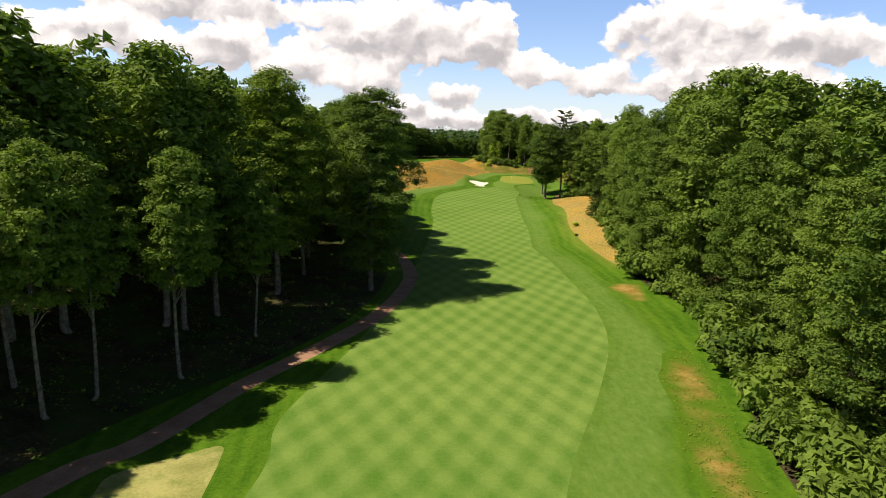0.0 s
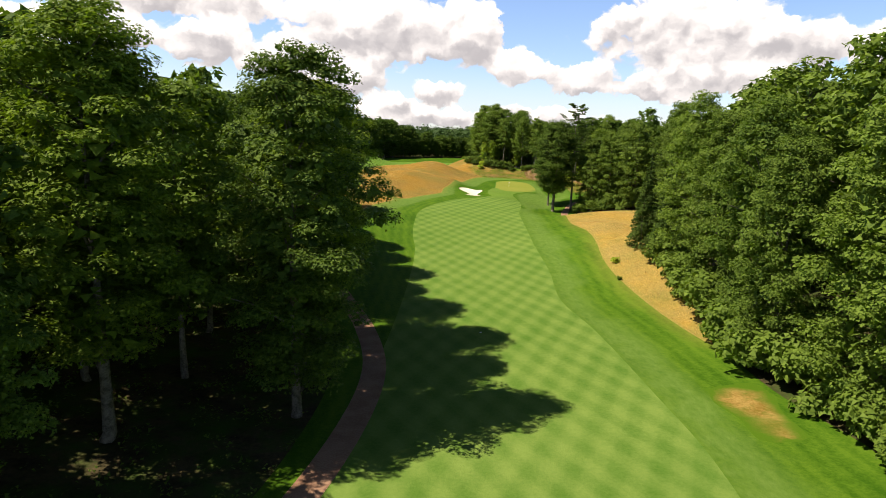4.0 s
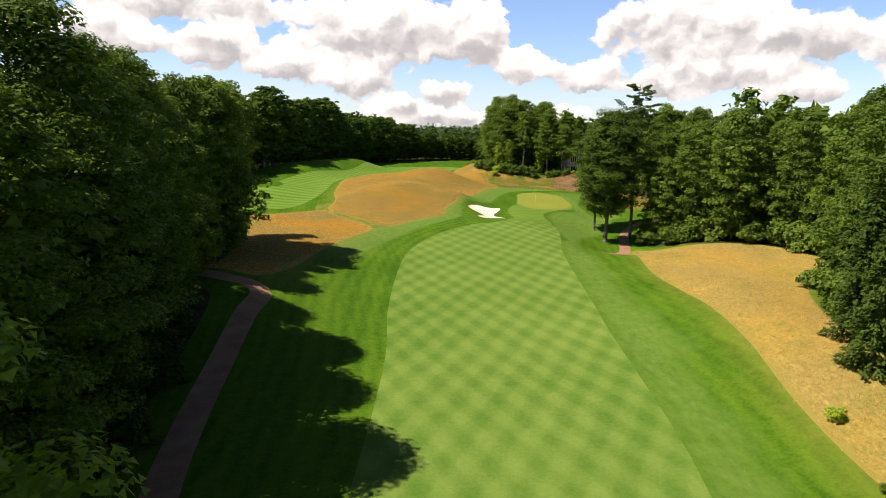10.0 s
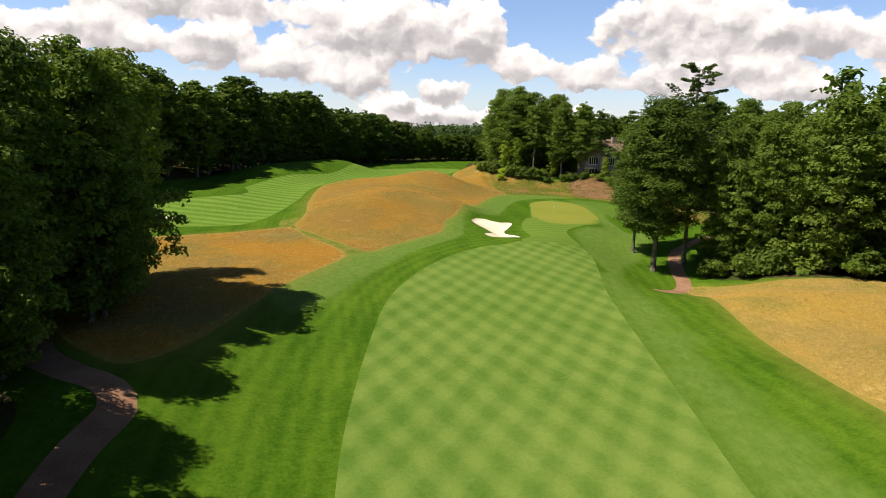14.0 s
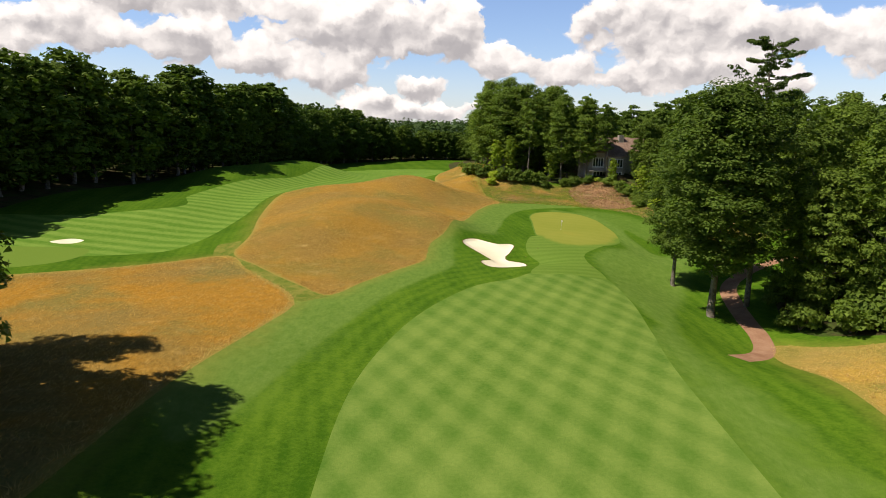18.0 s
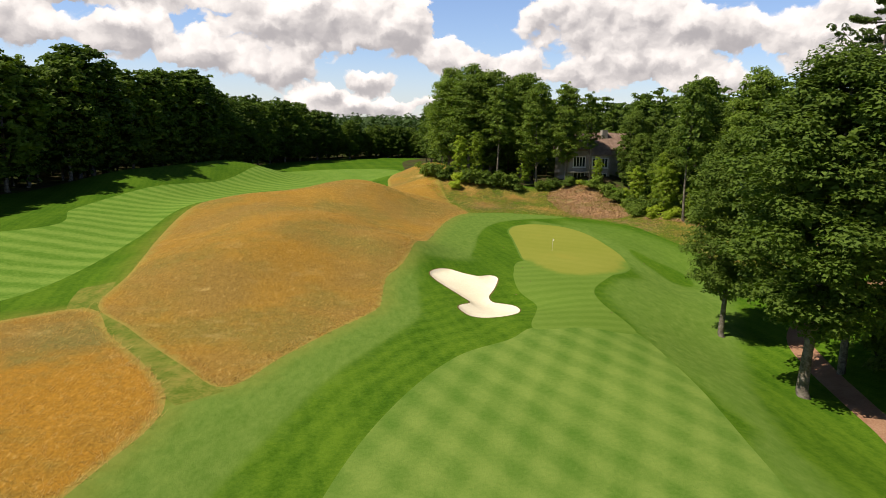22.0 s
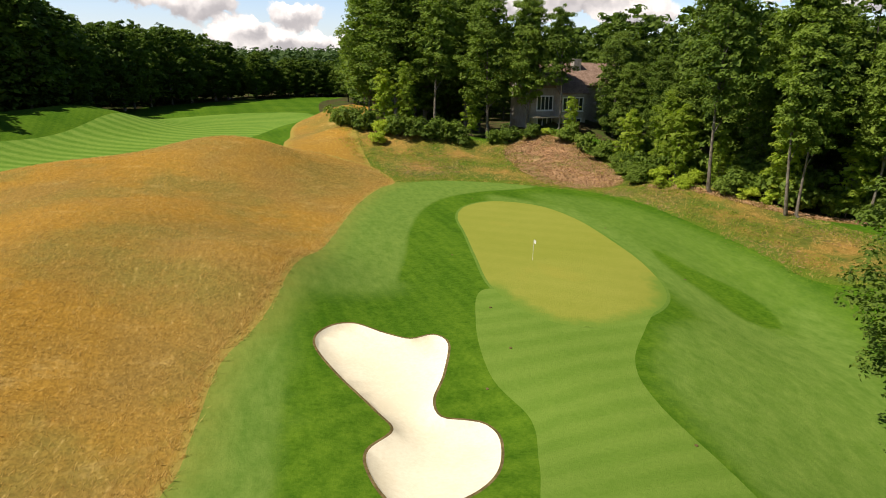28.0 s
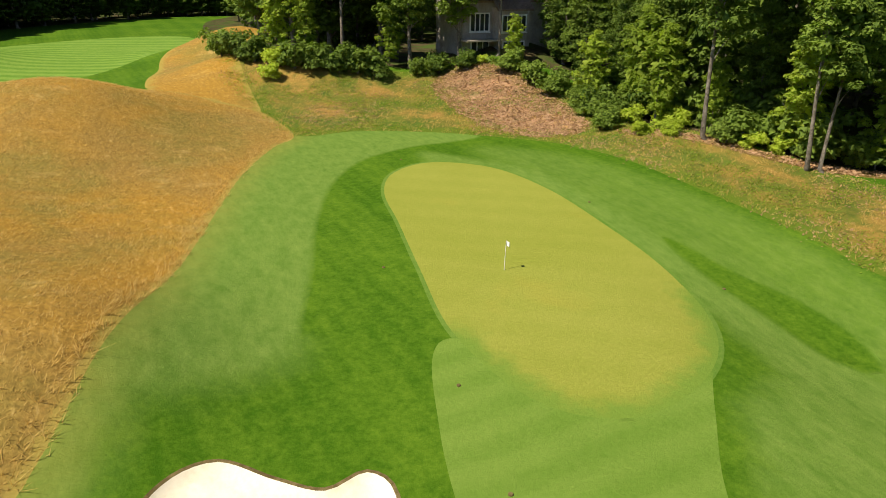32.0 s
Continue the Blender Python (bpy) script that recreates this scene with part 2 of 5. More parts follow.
def mown(name, dark, light, sets, blotch=0.25, yellow=None, lanes=None, fringe=None, grain=2.3):
    """Short turf with soft mowing stripes: sets of (heading in degrees, period in metres, weight)."""
    m = bpy.data.materials.new(name)
    m.use_nodes = True
    n, link = nodes_of(m.node_tree)
    out, bsdf = n("ShaderNodeOutputMaterial"), n("ShaderNodeBsdfPrincipled", Roughness=0.9)
    bsdf.inputs["Specular IOR Level"].default_value = 0.05
    tc = n("ShaderNodeTexCoord")
    warp = n("ShaderNodeTexNoise", Scale=0.15, Detail=2.0)
    link(tc.outputs["Object"], warp.inputs["Vector"])
    total = None
    for heading, period, weight in sets:
        a = radians(heading)
        dot = n("ShaderNodeVectorMath", op="DOT_PRODUCT")
        dot.inputs[1].default_value = (math.cos(a) * 2 * math.pi / period, math.sin(a) * 2 * math.pi / period, 0)
        link(tc.outputs["Object"], dot.inputs[0])
        shift = n("ShaderNodeMath", op="MULTIPLY_ADD", i1=2.2)
        link(warp.outputs["Fac"], shift.inputs[0])
        link(dot.outputs["Value"], shift.inputs[2])
        wave = n("ShaderNodeMath", op="SINE")
        link(shift.outputs[0], wave.inputs[0])
        hard = n("ShaderNodeMath", op="MULTIPLY", i1=1.6)
        link(wave.outputs[0], hard.inputs[0])
        flat = n("ShaderNodeMath", op="TANH")
        link(hard.outputs[0], flat.inputs[0])
        w = n("ShaderNodeMath", op="MULTIPLY_ADD", i1=weight * 0.5, i2=0.0)
        link(flat.outputs[0], w.inputs[0])
        if total:
            link(total, w.inputs[2])
        total = w.outputs[0]
    big, small = n("ShaderNodeTexNoise", Scale=0.07, Detail=5.0), n("ShaderNodeTexNoise", Scale=3.0, Detail=7.0, Roughness=0.8)
    for t in (big, small):
        link(tc.outputs["Object"], t.inputs["Vector"])
    fac = None
    middle = n("ShaderNodeTexNoise", Scale=0.9, Detail=5.0, Roughness=0.7)
    link(tc.outputs["Object"], middle.inputs["Vector"])
    for t, k in ((big, blotch * 2), (middle, grain / 2), (small, grain)):
        c = n("ShaderNodeMath", op="MULTIPLY_ADD", i1=k, i2=-k / 2)
        link(t.outputs["Fac"], c.inputs[0])
        d = n("ShaderNodeMath", op="ADD", i1=0.5)
        link(c.outputs[0], d.inputs[0])
        if fac:
            link(fac, d.inputs[1])
        fac = d.outputs[0]
    if total:
        d = n("ShaderNodeMath", op="ADD")
        link(fac, d.inputs[0])
        link(total, d.inputs[1])
        fac = d.outputs[0]
    if lanes:
        # narrow mower lines that follow the fairway's edge
        off, turn, line, fine = n("ShaderNodeAttribute"), n("ShaderNodeMath", op="MULTIPLY_ADD", i1=2.9), n("ShaderNodeMath", op="SINE"), n("ShaderNodeMath", op="MULTIPLY_ADD", i1=0.14)
        off.attribute_name = "off"
        wander = n("ShaderNodeMath", op="MULTIPLY", i1=5.0)
        link(warp.outputs["Fac"], wander.inputs[0])
        link(off.outputs["Fac"], turn.inputs[0])
        link(wander.outputs[0], turn.inputs[2])
        link(turn.outputs[0], line.inputs[0])
        link(line.outputs[0], fine.inputs[0])
        link(fac, fine.inputs[2])
        fac = fine.outputs[0]
    mix = n("ShaderNodeMix")
    mix.data_type = "RGBA"
    mix.inputs[6].default_value, mix.inputs[7].default_value = (*dark, 1), (*light, 1)
    link(fac, mix.inputs[0])
    col = mix.outputs[2]
    if lanes:
        # paler mowing lanes, streaked along their length
        streak = n("ShaderNodeTexNoise", Scale=1.0, Detail=8.0, Roughness=0.75)
        long = n("ShaderNodeVectorMath", op="MULTIPLY")
        long.inputs[1].default_value = (1.3, 0.6, 1)
        link(tc.outputs["Object"], long.inputs[0])
        link(long.outputs[0], streak.inputs["Vector"])
        lane, pale = n("ShaderNodeAttribute"), n("ShaderNodeMix")
        lane.attribute_name = "lane"
        pale.data_type = "RGBA"
        pale.inputs[6].default_value, pale.inputs[7].default_value = (*lanes[0], 1), (*lanes[1], 1)
        sr = n("ShaderNodeMapRange")
        sr.inputs["From Min"].default_value, sr.inputs["From Max"].default_value = 0.28, 0.72
        link(streak.outputs["Fac"], sr.inputs["Value"])
        link(sr.outputs[0], pale.inputs[0])
        mix3 = n("ShaderNodeMix")
        mix3.data_type = "RGBA"
        wob = n("ShaderNodeMath", op="MULTIPLY_ADD", i1=0.7, i2=-0.35)
        link(streak.outputs["Fac"], wob.inputs[0])
        tot = n("ShaderNodeMath", op="ADD")
        tot.use_clamp = True
        link(lane.outputs["Fac"], tot.inputs[0])
        half = n("ShaderNodeMath", op="MULTIPLY")
        link(lane.outputs["Fac"], half.inputs[0])
        link(wob.outputs[0], half.inputs[1])
        link(half.outputs[0], tot.inputs[1])
        link(tot.outputs[0], mix3.inputs[0])
        link(col, mix3.inputs[6])
        link(pale.outputs[2], mix3.inputs[7])
        col = mix3.outputs[2]
    if lanes:
        # dry turf along the borders of the long grass
        dry, straw, mix4, amount = n("ShaderNodeAttribute"), n("ShaderNodeTexNoise", Scale=0.6, Detail=6.0, Roughness=0.7), n("ShaderNodeMix"), n("ShaderNodeMath", op="MULTIPLY")
        dry.attribute_name, mix4.data_type = "dry", "RGBA"
        link(tc.outputs["Object"], straw.inputs["Vector"])
        link(straw.outputs["Fac"], amount.inputs[0])
        link(dry.outputs["Fac"], amount.inputs[1])
        link(amount.outputs[0], mix4.inputs[0])
        link(col, mix4.inputs[6])
        mix4.inputs[7].default_value = (0.33, 0.27, 0.06, 1)
        col = mix4.outputs[2]
    if yellow:
        patch = n("ShaderNodeTexNoise", Scale=0.11, Detail=4.0)
        link(tc.outputs["Object"], patch.inputs["Vector"])
        fr = n("ShaderNodeMapRange")
        fr.inputs["From Min"].default_value, fr.inputs["From Max"].default_value = 0.58, 0.78
        link(patch.outputs["Fac"], fr.inputs["Value"])
        mix2 = n("ShaderNodeMix")
        mix2.data_type = "RGBA"
        mix2.inputs[7].default_value = (*yellow, 1)
        link(col, mix2.inputs[6])
        link(fr.outputs[0], mix2.inputs[0])
        col = mix2.outputs[2]
    if fringe:
        col = fringed(n, link, tc, col, fringe)
    link(col, bsdf.inputs["Base Color"])
    b = n("ShaderNodeBump", Strength=0.7, Distance=0.08)
    link(small.outputs["Fac"], b.inputs["Height"])
    link(b.outputs[0], bsdf.inputs["Normal"])
    link(bsdf.outputs[0], out.inputs["Surface"])
    return m


def leafy(name, dark, light, through_share=0.48, glow=(1.35, 1.5, 0.5)):
    """Leaves: each tree and each spray has its own green, and lets some light through."""
    m = bpy.data.materials.new(name)
    m.use_nodes = True
    n, link = nodes_of(m.node_tree)
    out, bsdf = n("ShaderNodeOutputMaterial"), n("ShaderNodeBsdfPrincipled", Roughness=0.6)
    bsdf.inputs["Specular IOR Level"].default_value = 0.12
    geo, info = n("ShaderNodeNewGeometry"), n("ShaderNodeObjectInfo")
    add = n("ShaderNodeMath", op="MULTIPLY_ADD", i1=0.5)
    link(info.outputs["Random"], add.inputs[0])
    half = n("ShaderNodeMath", op="MULTIPLY", i1=0.5)
    link(geo.outputs["Random Per Island"], half.inputs[0])
    link(half.outputs[0], add.inputs[2])
    mix = n("ShaderNodeMix")
    mix.data_type = "RGBA"
    mix.inputs[6].default_value, mix.inputs[7].default_value = (*dark, 1), (*light, 1)
    # single leaves within a spray: small lights and darks, each turned its own way
    tc, fine, dapple = n("ShaderNodeTexCoord"), n("ShaderNodeTexNoise", Scale=3.6, Detail=4.0, Roughness=0.7), n("ShaderNodeMath", op="MULTIPLY_ADD", i1=1.1)
    link(tc.outputs["Object"], fine.inputs["Vector"])
    link(fine.outputs["Fac"], dapple.inputs[0])
    shifted = n("ShaderNodeMath", op="SUBTRACT", i1=0.55)
    shifted.use_clamp = True
    link(add.outputs[0], dapple.inputs[2])
    link(dapple.outputs[0], shifted.inputs[0])
    link(shifted.outputs[0], mix.inputs[0])
    turned = n("ShaderNodeBump", Strength=0.5, Distance=0.2)
    link(fine.outputs["Fac"], turned.inputs["Height"])
    link(turned.outputs[0], bsdf.inputs["Normal"])
    link(mix.outputs[2], bsdf.inputs["Base Color"])
    tl, ms, warm = n("ShaderNodeBsdfTranslucent"), n("ShaderNodeMixShader", i0=through_share), n("ShaderNodeMix")
    warm.data_type, warm.blend_type = "RGBA", "MULTIPLY"
    warm.inputs[0].default_value, warm.inputs[7].default_value = 1.0, (*glow, 1)
    link(mix.outputs[2], warm.inputs[6])
    link(warm.outputs[2], tl.inputs["Color"])
    link(bsdf.outputs[0], ms.inputs[1])
    link(tl.outputs[0], ms.inputs[2])
    link(ms.outputs[0], out.inputs["Surface"])
    return m


def fescue(name="dry fescue", plain=(0.285, 0.18, 0.047), rust=(0.365, 0.205, 0.035), olive=(0.22, 0.175, 0.042)):
    """Long dry grass, matted: olive brown, with patches of orange and of pale straw, streaked as the wind laid it."""
    m = bpy.data.materials.new(name)
    m.use_nodes = True
    n, link = nodes_of(m.node_tree)
    out, bsdf, tc = n("ShaderNodeOutputMaterial"), n("ShaderNodeBsdfPrincipled", Roughness=0.95), n("ShaderNodeTexCoord")
    bsdf.inputs["Specular IOR Level"].default_value = 0.04

    def noise(scale, detail, rough, stretch=(1, 1, 1), turn=0.0):
        at, k = n("ShaderNodeMapping"), n("ShaderNodeTexNoise", Scale=scale, Detail=detail, Roughness=rough)
        at.inputs["Scale"].default_value, at.inputs["Rotation"].default_value = stretch, (0, 0, turn)
        link(tc.outputs["Object"], at.inputs["Vector"])
        link(at.outputs[0], k.inputs["Vector"])
        return k.outputs["Fac"]

    def between(value, low, high, a, b, soft=True):
        k = n("ShaderNodeMapRange")
        k.interpolation_type = "SMOOTHSTEP" if soft else "LINEAR"
        for name, v in (("From Min", low), ("From Max", high), ("To Min", a), ("To Max", b)):
            k.inputs[name].default_value = v
        link(value, k.inputs["Value"])
        return k.outputs[0]

    def over(col, colour, amount):
        k = n("ShaderNodeMix")
        k.data_type = "RGBA"
        k.inputs[7].default_value = (*colour, 1)
        if isinstance(col, tuple):
            k.inputs[6].default_value = (*col, 1)
        else:
            link(col, k.inputs[6])
        link(amount, k.inputs[0])
        return k.outputs[2]
    fine, streak = noise(4.5, 6.0, 0.8), noise(1.1, 8.0, 0.72, (2.6, 0.8, 1), 0.7)
    col = over(plain, rust, between(noise(0.05, 6.0, 0.62), 0.38, 0.62, 0, 1))
    col = over(col, olive, between(noise(0.07, 6.0, 0.65), 0.46, 0.66, 0, 0.85))
    col = over(col, (0.56, 0.4, 0.15), between(noise(0.16, 8.0, 0.7, (1, 2.2, 1), 0.35), 0.55, 0.78, 0, 0.6))
    col = over(col, (0.58, 0.42, 0.165), between(streak, 0.55, 0.78, 0, 0.65))
    tint = n("ShaderNodeMix")
    tint.data_type, tint.blend_type = "RGBA", "MULTIPLY"
    tint.inputs[0].default_value = 1.0
    link(col, tint.inputs[6])
    both = n("ShaderNodeMath", op="MULTIPLY")
    link(between(fine, 0.28, 0.72, 0.5, 1.5, False), both.inputs[0])
    link(between(streak, 0.3, 0.7, 0.78, 1.2, False), both.inputs[1])
    grey = n("ShaderNodeCombineXYZ")
    for k in grey.inputs:
        link(both.outputs[0], k)
    link(grey.outputs[0], tint.inputs[7])
    link(fringed(n, link, tc, tint.outputs[2], (0.32, 0.25, 0.06)), bsdf.inputs["Base Color"])
    b = n("ShaderNodeBump", Strength=0.45, Distance=0.12)
    link(both.outputs[0], b.inputs["Height"])
    link(b.outputs[0], bsdf.inputs["Normal"])
    link(bsdf.outputs[0], out.inputs["Surface"])
    return m


ROUGH = mown("rough turf", (0.04, 0.108, 0.005), (0.11, 0.2, 0.014), [(5, 6.5, 0.2), (8, 1.3, 0.14)], 0.6, lanes=((0.086, 0.17, 0.023), (0.168, 0.252, 0.048)))
FAIRWAY = mown("fairway turf", (0.085, 0.178, 0.022), (0.205, 0.292, 0.06), [(26.6, 3.36, 0.32), (153.4, 3.36, 0.32)], 0.4, grain=1.1)
FAIRWAY_B = mown("far fairway turf", (0.085, 0.19, 0.018), (0.2, 0.31, 0.055), [(70, 4.2, 0.6)], 0.3)
APRON = mown("approach turf", (0.1, 0.19, 0.022), (0.175, 0.262, 0.046), [(95, 2.2, 0.3)], 0.4, grain=1.1)
COLLAR = mown("collar turf", (0.08, 0.175, 0.02), (0.15, 0.23, 0.04), [(5, 7.0, 0.1)], 0.5)
GREEN = mown("putting turf", (0.2, 0.235, 0.03), (0.285, 0.297, 0.058), [(60, 3.0, 0.12)], 0.5, (0.29, 0.27, 0.045), fringe=(0.145, 0.23, 0.034), grain=1.0)
FESCUE = fescue()
FESCUE_DULL = fescue("olive dry fescue", (0.25, 0.172, 0.05), (0.38, 0.195, 0.028), (0.2, 0.175, 0.05))
FESCUE_PALE = fescue("pale dry fescue", (0.36, 0.26, 0.075), (0.45, 0.29, 0.06), (0.25, 0.22, 0.05))
BANK = mat("bank of mixed grass", (0.12, 0.12, 0.02), (0.35, 0.21, 0.055), 5, 26, 0.9, 0.8, 0.1, (((0.085, 0.14, 0.016), 0.14, 0.36), ((0.37, 0.2, 0.055), 0.1, 0.5), ((0.075, 0.1, 0.016), 0.7, 0.48)), (0.1, 0.15, 0.014))
MULCH = mat("wood mulch", (0.2, 0.105, 0.05), (0.5, 0.3, 0.17), 2, 30, 0.95, 0.9, 0.1, (((0.1, 0.12, 0.025), 0.45, 0.5),), (0.17, 0.12, 0.03))
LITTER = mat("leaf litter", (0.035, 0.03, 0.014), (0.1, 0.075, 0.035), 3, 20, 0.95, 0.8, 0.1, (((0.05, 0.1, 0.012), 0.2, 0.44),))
SOIL = mat("bare soil and thin grass", (0.22, 0.135, 0.025), (0.42, 0.27, 0.08), 2, 30, 0.95, 0.6, 0.05, (((0.1, 0.15, 0.015), 0.35, 0.42),), (0.08, 0.158, 0.01))
LIP = mat("bunker lip of soil and roots", (0.1, 0.075, 0.03), (0.2, 0.15, 0.065), 1, 40, 0.95, 0.7, 0.1)
TRAIL = mat("thin trail grass", (0.1, 0.15, 0.018), (0.22, 0.22, 0.045), 1.5, 30, 0.9, 0.4, 0.05, (((0.3, 0.23, 0.06), 0.4, 0.52),))
TEE = mat("worn tee turf", (0.24, 0.24, 0.07), (0.4, 0.37, 0.13), 3, 34, 0.9, 0.3, 0.05, (((0.14, 0.2, 0.03), 0.3, 0.5),))
SAND = mat("bunker sand", (0.78, 0.7, 0.53), (0.87, 0.8, 0.64), 4, 40, 0.9, 0.06, 0.05)
ASPHALT = mat("old asphalt", (0.28, 0.145, 0.088), (0.4, 0.235, 0.15), 2, 60, 0.9, 0.2, 0.15)
BARK = mat("bark", (0.1, 0.085, 0.068), (0.27, 0.235, 0.195), 0.5, 60, 0.9, 0.8, 0.1)
LEAF = leafy("maple leaves", (0.046, 0.088, 0.014), (0.205, 0.285, 0.042), 0.24)
LEAF_B = leafy("beech leaves", (0.06, 0.108, 0.017), (0.22, 0.305, 0.046), 0.3)
# brighter copy of the beech green, with sunlight on the crowns painted in
LEAF_SUN = leafy("beech leaves with painted sun", (0.055, 0.1, 0.012), (0.285, 0.38, 0.04), 0.26)
# haze of the distance is painted into this dull green
LEAF_FAR = leafy("far leaves with painted haze", (0.03, 0.06, 0.018), (0.075, 0.12, 0.035), 0.1)
# darker copy of the leaf green: the woods' shaded side is put into the colour
LEAF_SHADE = leafy("forest leaves with painted shade", (0.036, 0.074, 0.01), (0.145, 0.215, 0.026), 0.2)
LEAF_M = leafy("dark maple leaves", (0.046, 0.086, 0.014), (0.155, 0.225, 0.032), 0.22)
LEAF_C = leafy("bright shrub leaves", (0.15, 0.22, 0.025), (0.38, 0.46, 0.065))
NEEDLE = leafy("needles", (0.035, 0.07, 0.012), (0.1, 0.15, 0.025), 0.2)

# ---- terrain ----
PROFILE_Y = (-700, -420, -330, -250, -200, -150, -110, -75, -40, 0, 40, 80, 200, 400, 900)
PROFILE_Z = (-7, -7, -7, -7, -6.3, -5, -3.3, -2, -1.2, 0, 1.5, 1.5, 2, 3, 4)
# swells and hollows: centre, half-widths, height
SWELLS = (
    (-62, -112, 12, 20, 3.89), (-60, -75, 15, 18, 1.61), (-75, -250, 15, 30, -1.38), (-42, 6, 15, 19, 4.7), (-31, 45, 14, 17, 6.3),
    (-53, 36, 13, 17, 3.7), (-26, -4, 7, 8, 2.36), (-50, -14, 12, 12, 3.04), (-22, 72, 10, 14, 0.3), (32, 62, 14, 16, 7.1),
    (14, 72, 12, 14, 1.11), (-5, 110, 13, 16, 6.7), (33, 20, 10, 12, 1.59), (-89, 78, 14, 18, 3.4), (-80, 100, 14, 18, 4.2), (-70, 122, 15, 20, 5.6),
    (-85, 62, 15, 28, 2.62), (-85, 16, 15, 18, 1.58), (11, -40, 12, 16, -3.26), (17, -14, 8, 10, -1.97), (9, -64, 10, 12, -2.66),
    (15, -84, 10, 12, 1.82), (5, -138, 11, 30, 4.8), (10, -112, 8, 12, 1.6), (-4, -203, 10, 18, 0.26), (-13, -25, 6, 5, -1.2), (-6, 76, 13, 14, 5.0), (5, 66, 9, 9, 3), (40, -190, 22, 90, 8), (-95, -215, 22, 70, 6), (-130, 60, 25, 70, 5),
)


def height(x, y):
    x, y = np.asarray(x, float), np.asarray(y, float)
    z = sum(np.interp(y + d, PROFILE_Y, PROFILE_Z) for d in (-24, -16, -8, 0, 8, 16, 24)) / 7
    for a, b, s, t, h in SWELLS:
        z = z + h * np.exp(-((x - a) / s) ** 2 - ((y - b) / t) ** 2)
    far = np.clip((np.hypot(x + 20, y) - 330) / 600, 0, 1)
    return z + 8 * far ** 1.5


def ground(x, y):
    return float(height(x, y))


def smooth_loop(points, step=1.0):
    """A closed smooth curve through a few points."""
    p, out = np.array(points, float), []
    for i in range(len(p)):
        a, b, c, d = p[i - 1], p[i], p[(i + 1) % len(p)], p[(i + 2) % len(p)]
        k = max(2, int(np.linalg.norm(c - b) / step))
        for u in np.arange(k) / k:
            out.append(0.5 * (2 * b + (c - a) * u + (2 * a - 5 * b + 4 * c - d) * u * u + (3 * b - a - 3 * c + d) * u ** 3))
    return np.array(out)


def ribbon(points, width, step=1.2):
    """The outline of a path of even width along a smooth line."""
    p = np.array(points, float)
    p = np.vstack([2 * p[0] - p[1], p, 2 * p[-1] - p[-2]])
    mid = []
    for a, b, c, d in zip(p, p[1:], p[2:], p[3:]):
        k = max(2, int(np.linalg.norm(c - b) / step))
        for u in np.arange(k) / k:
            mid.append(0.5 * (2 * b + (c - a) * u + (2 * a - 5 * b + 4 * c - d) * u * u + (3 * b - a - 3 * c + d) * u ** 3))
    mid = np.array(mid)
    t = np.gradient(mid, axis=0)
    t /= np.linalg.norm(t, axis=1)[:, None]
    side = np.stack([t[:, 1], -t[:, 0]], 1) * width / 2
    return np.vstack([mid + side, (mid - side)[::-1]])


def inside(loop, x, y):
    a, b = loop, np.roll(loop, -1, axis=0)
    hit = np.zeros(len(x), bool)
    for (x0, y0), (x1, y1) in zip(a, b):
        if y0 != y1:
            hit ^= ((y0 > y) != (y1 > y)) & (x < (x1 - x0) * (y - y0) / (y1 - y0) + x0)
    return hit


def to_edge(loop, x, y):
    """The distance of places from an outline."""
    best = np.full(len(x), 1e9)
    for (x0, y0), (x1, y1) in zip(loop, np.roll(loop, -1, axis=0)):
        dx, dy = x1 - x0, y1 - y0
        u = np.clip(((x - x0) * dx + (y - y0) * dy) / max(dx * dx + dy * dy, 1e-9), 0, 1)
        best = np.minimum(best, np.hypot(x - x0 - u * dx, y - y0 - u * dy))
    return best


GREEN_L = smooth_loop([(-3, 17), (-0.5, 22), (4, 24), (9, 20.5), (11, 13), (11, 4), (10.7, -3), (9.5, -8.5), (6.5, -12.5), (2, -15), (-2, -15.2), (-5, -12.5), (-6.2, -6), (-5.2, 2), (-4, 10)])
BUNKER_L = smooth_loop([(-22, -15), (-21, -13), (-19, -12.3), (-17, -13.8), (-15.3, -14.9), (-13.5, -14.5), (-12.8, -16), (-14, -19.5), (-15.3, -22), (-15.2, -23.6), (-13.8, -24),
                        (-12.7, -24.6), (-12.4, -26.3), (-13.6, -29.6), (-15.4, -31.5), (-17.9, -32.3), (-19.5, -31.5), (-20.2, -29), (-20, -27), (-18.3, -25), (-19, -23), (-20.8, -19)], 0.4)
BUNKER2_L = smooth_loop([(-94.6, -15.3), (-92.2, -12.9), (-89.5, -13.9), (-90.1, -16.4), (-92.6, -16.7)], 0.6)
GREEN2_L = smooth_loop([(-110, -19), (-98, -19.5), (-87, -20), (-84.5, -25), (-87, -31), (-95, -34.5), (-112, -33)])


def widened(loop, by):
    t = np.roll(loop, 1, axis=0) - np.roll(loop, -1, axis=0)
    return loop + by * np.stack([t[:, 1], -t[:, 0]], 1) / np.linalg.norm(t, axis=1)[:, None]


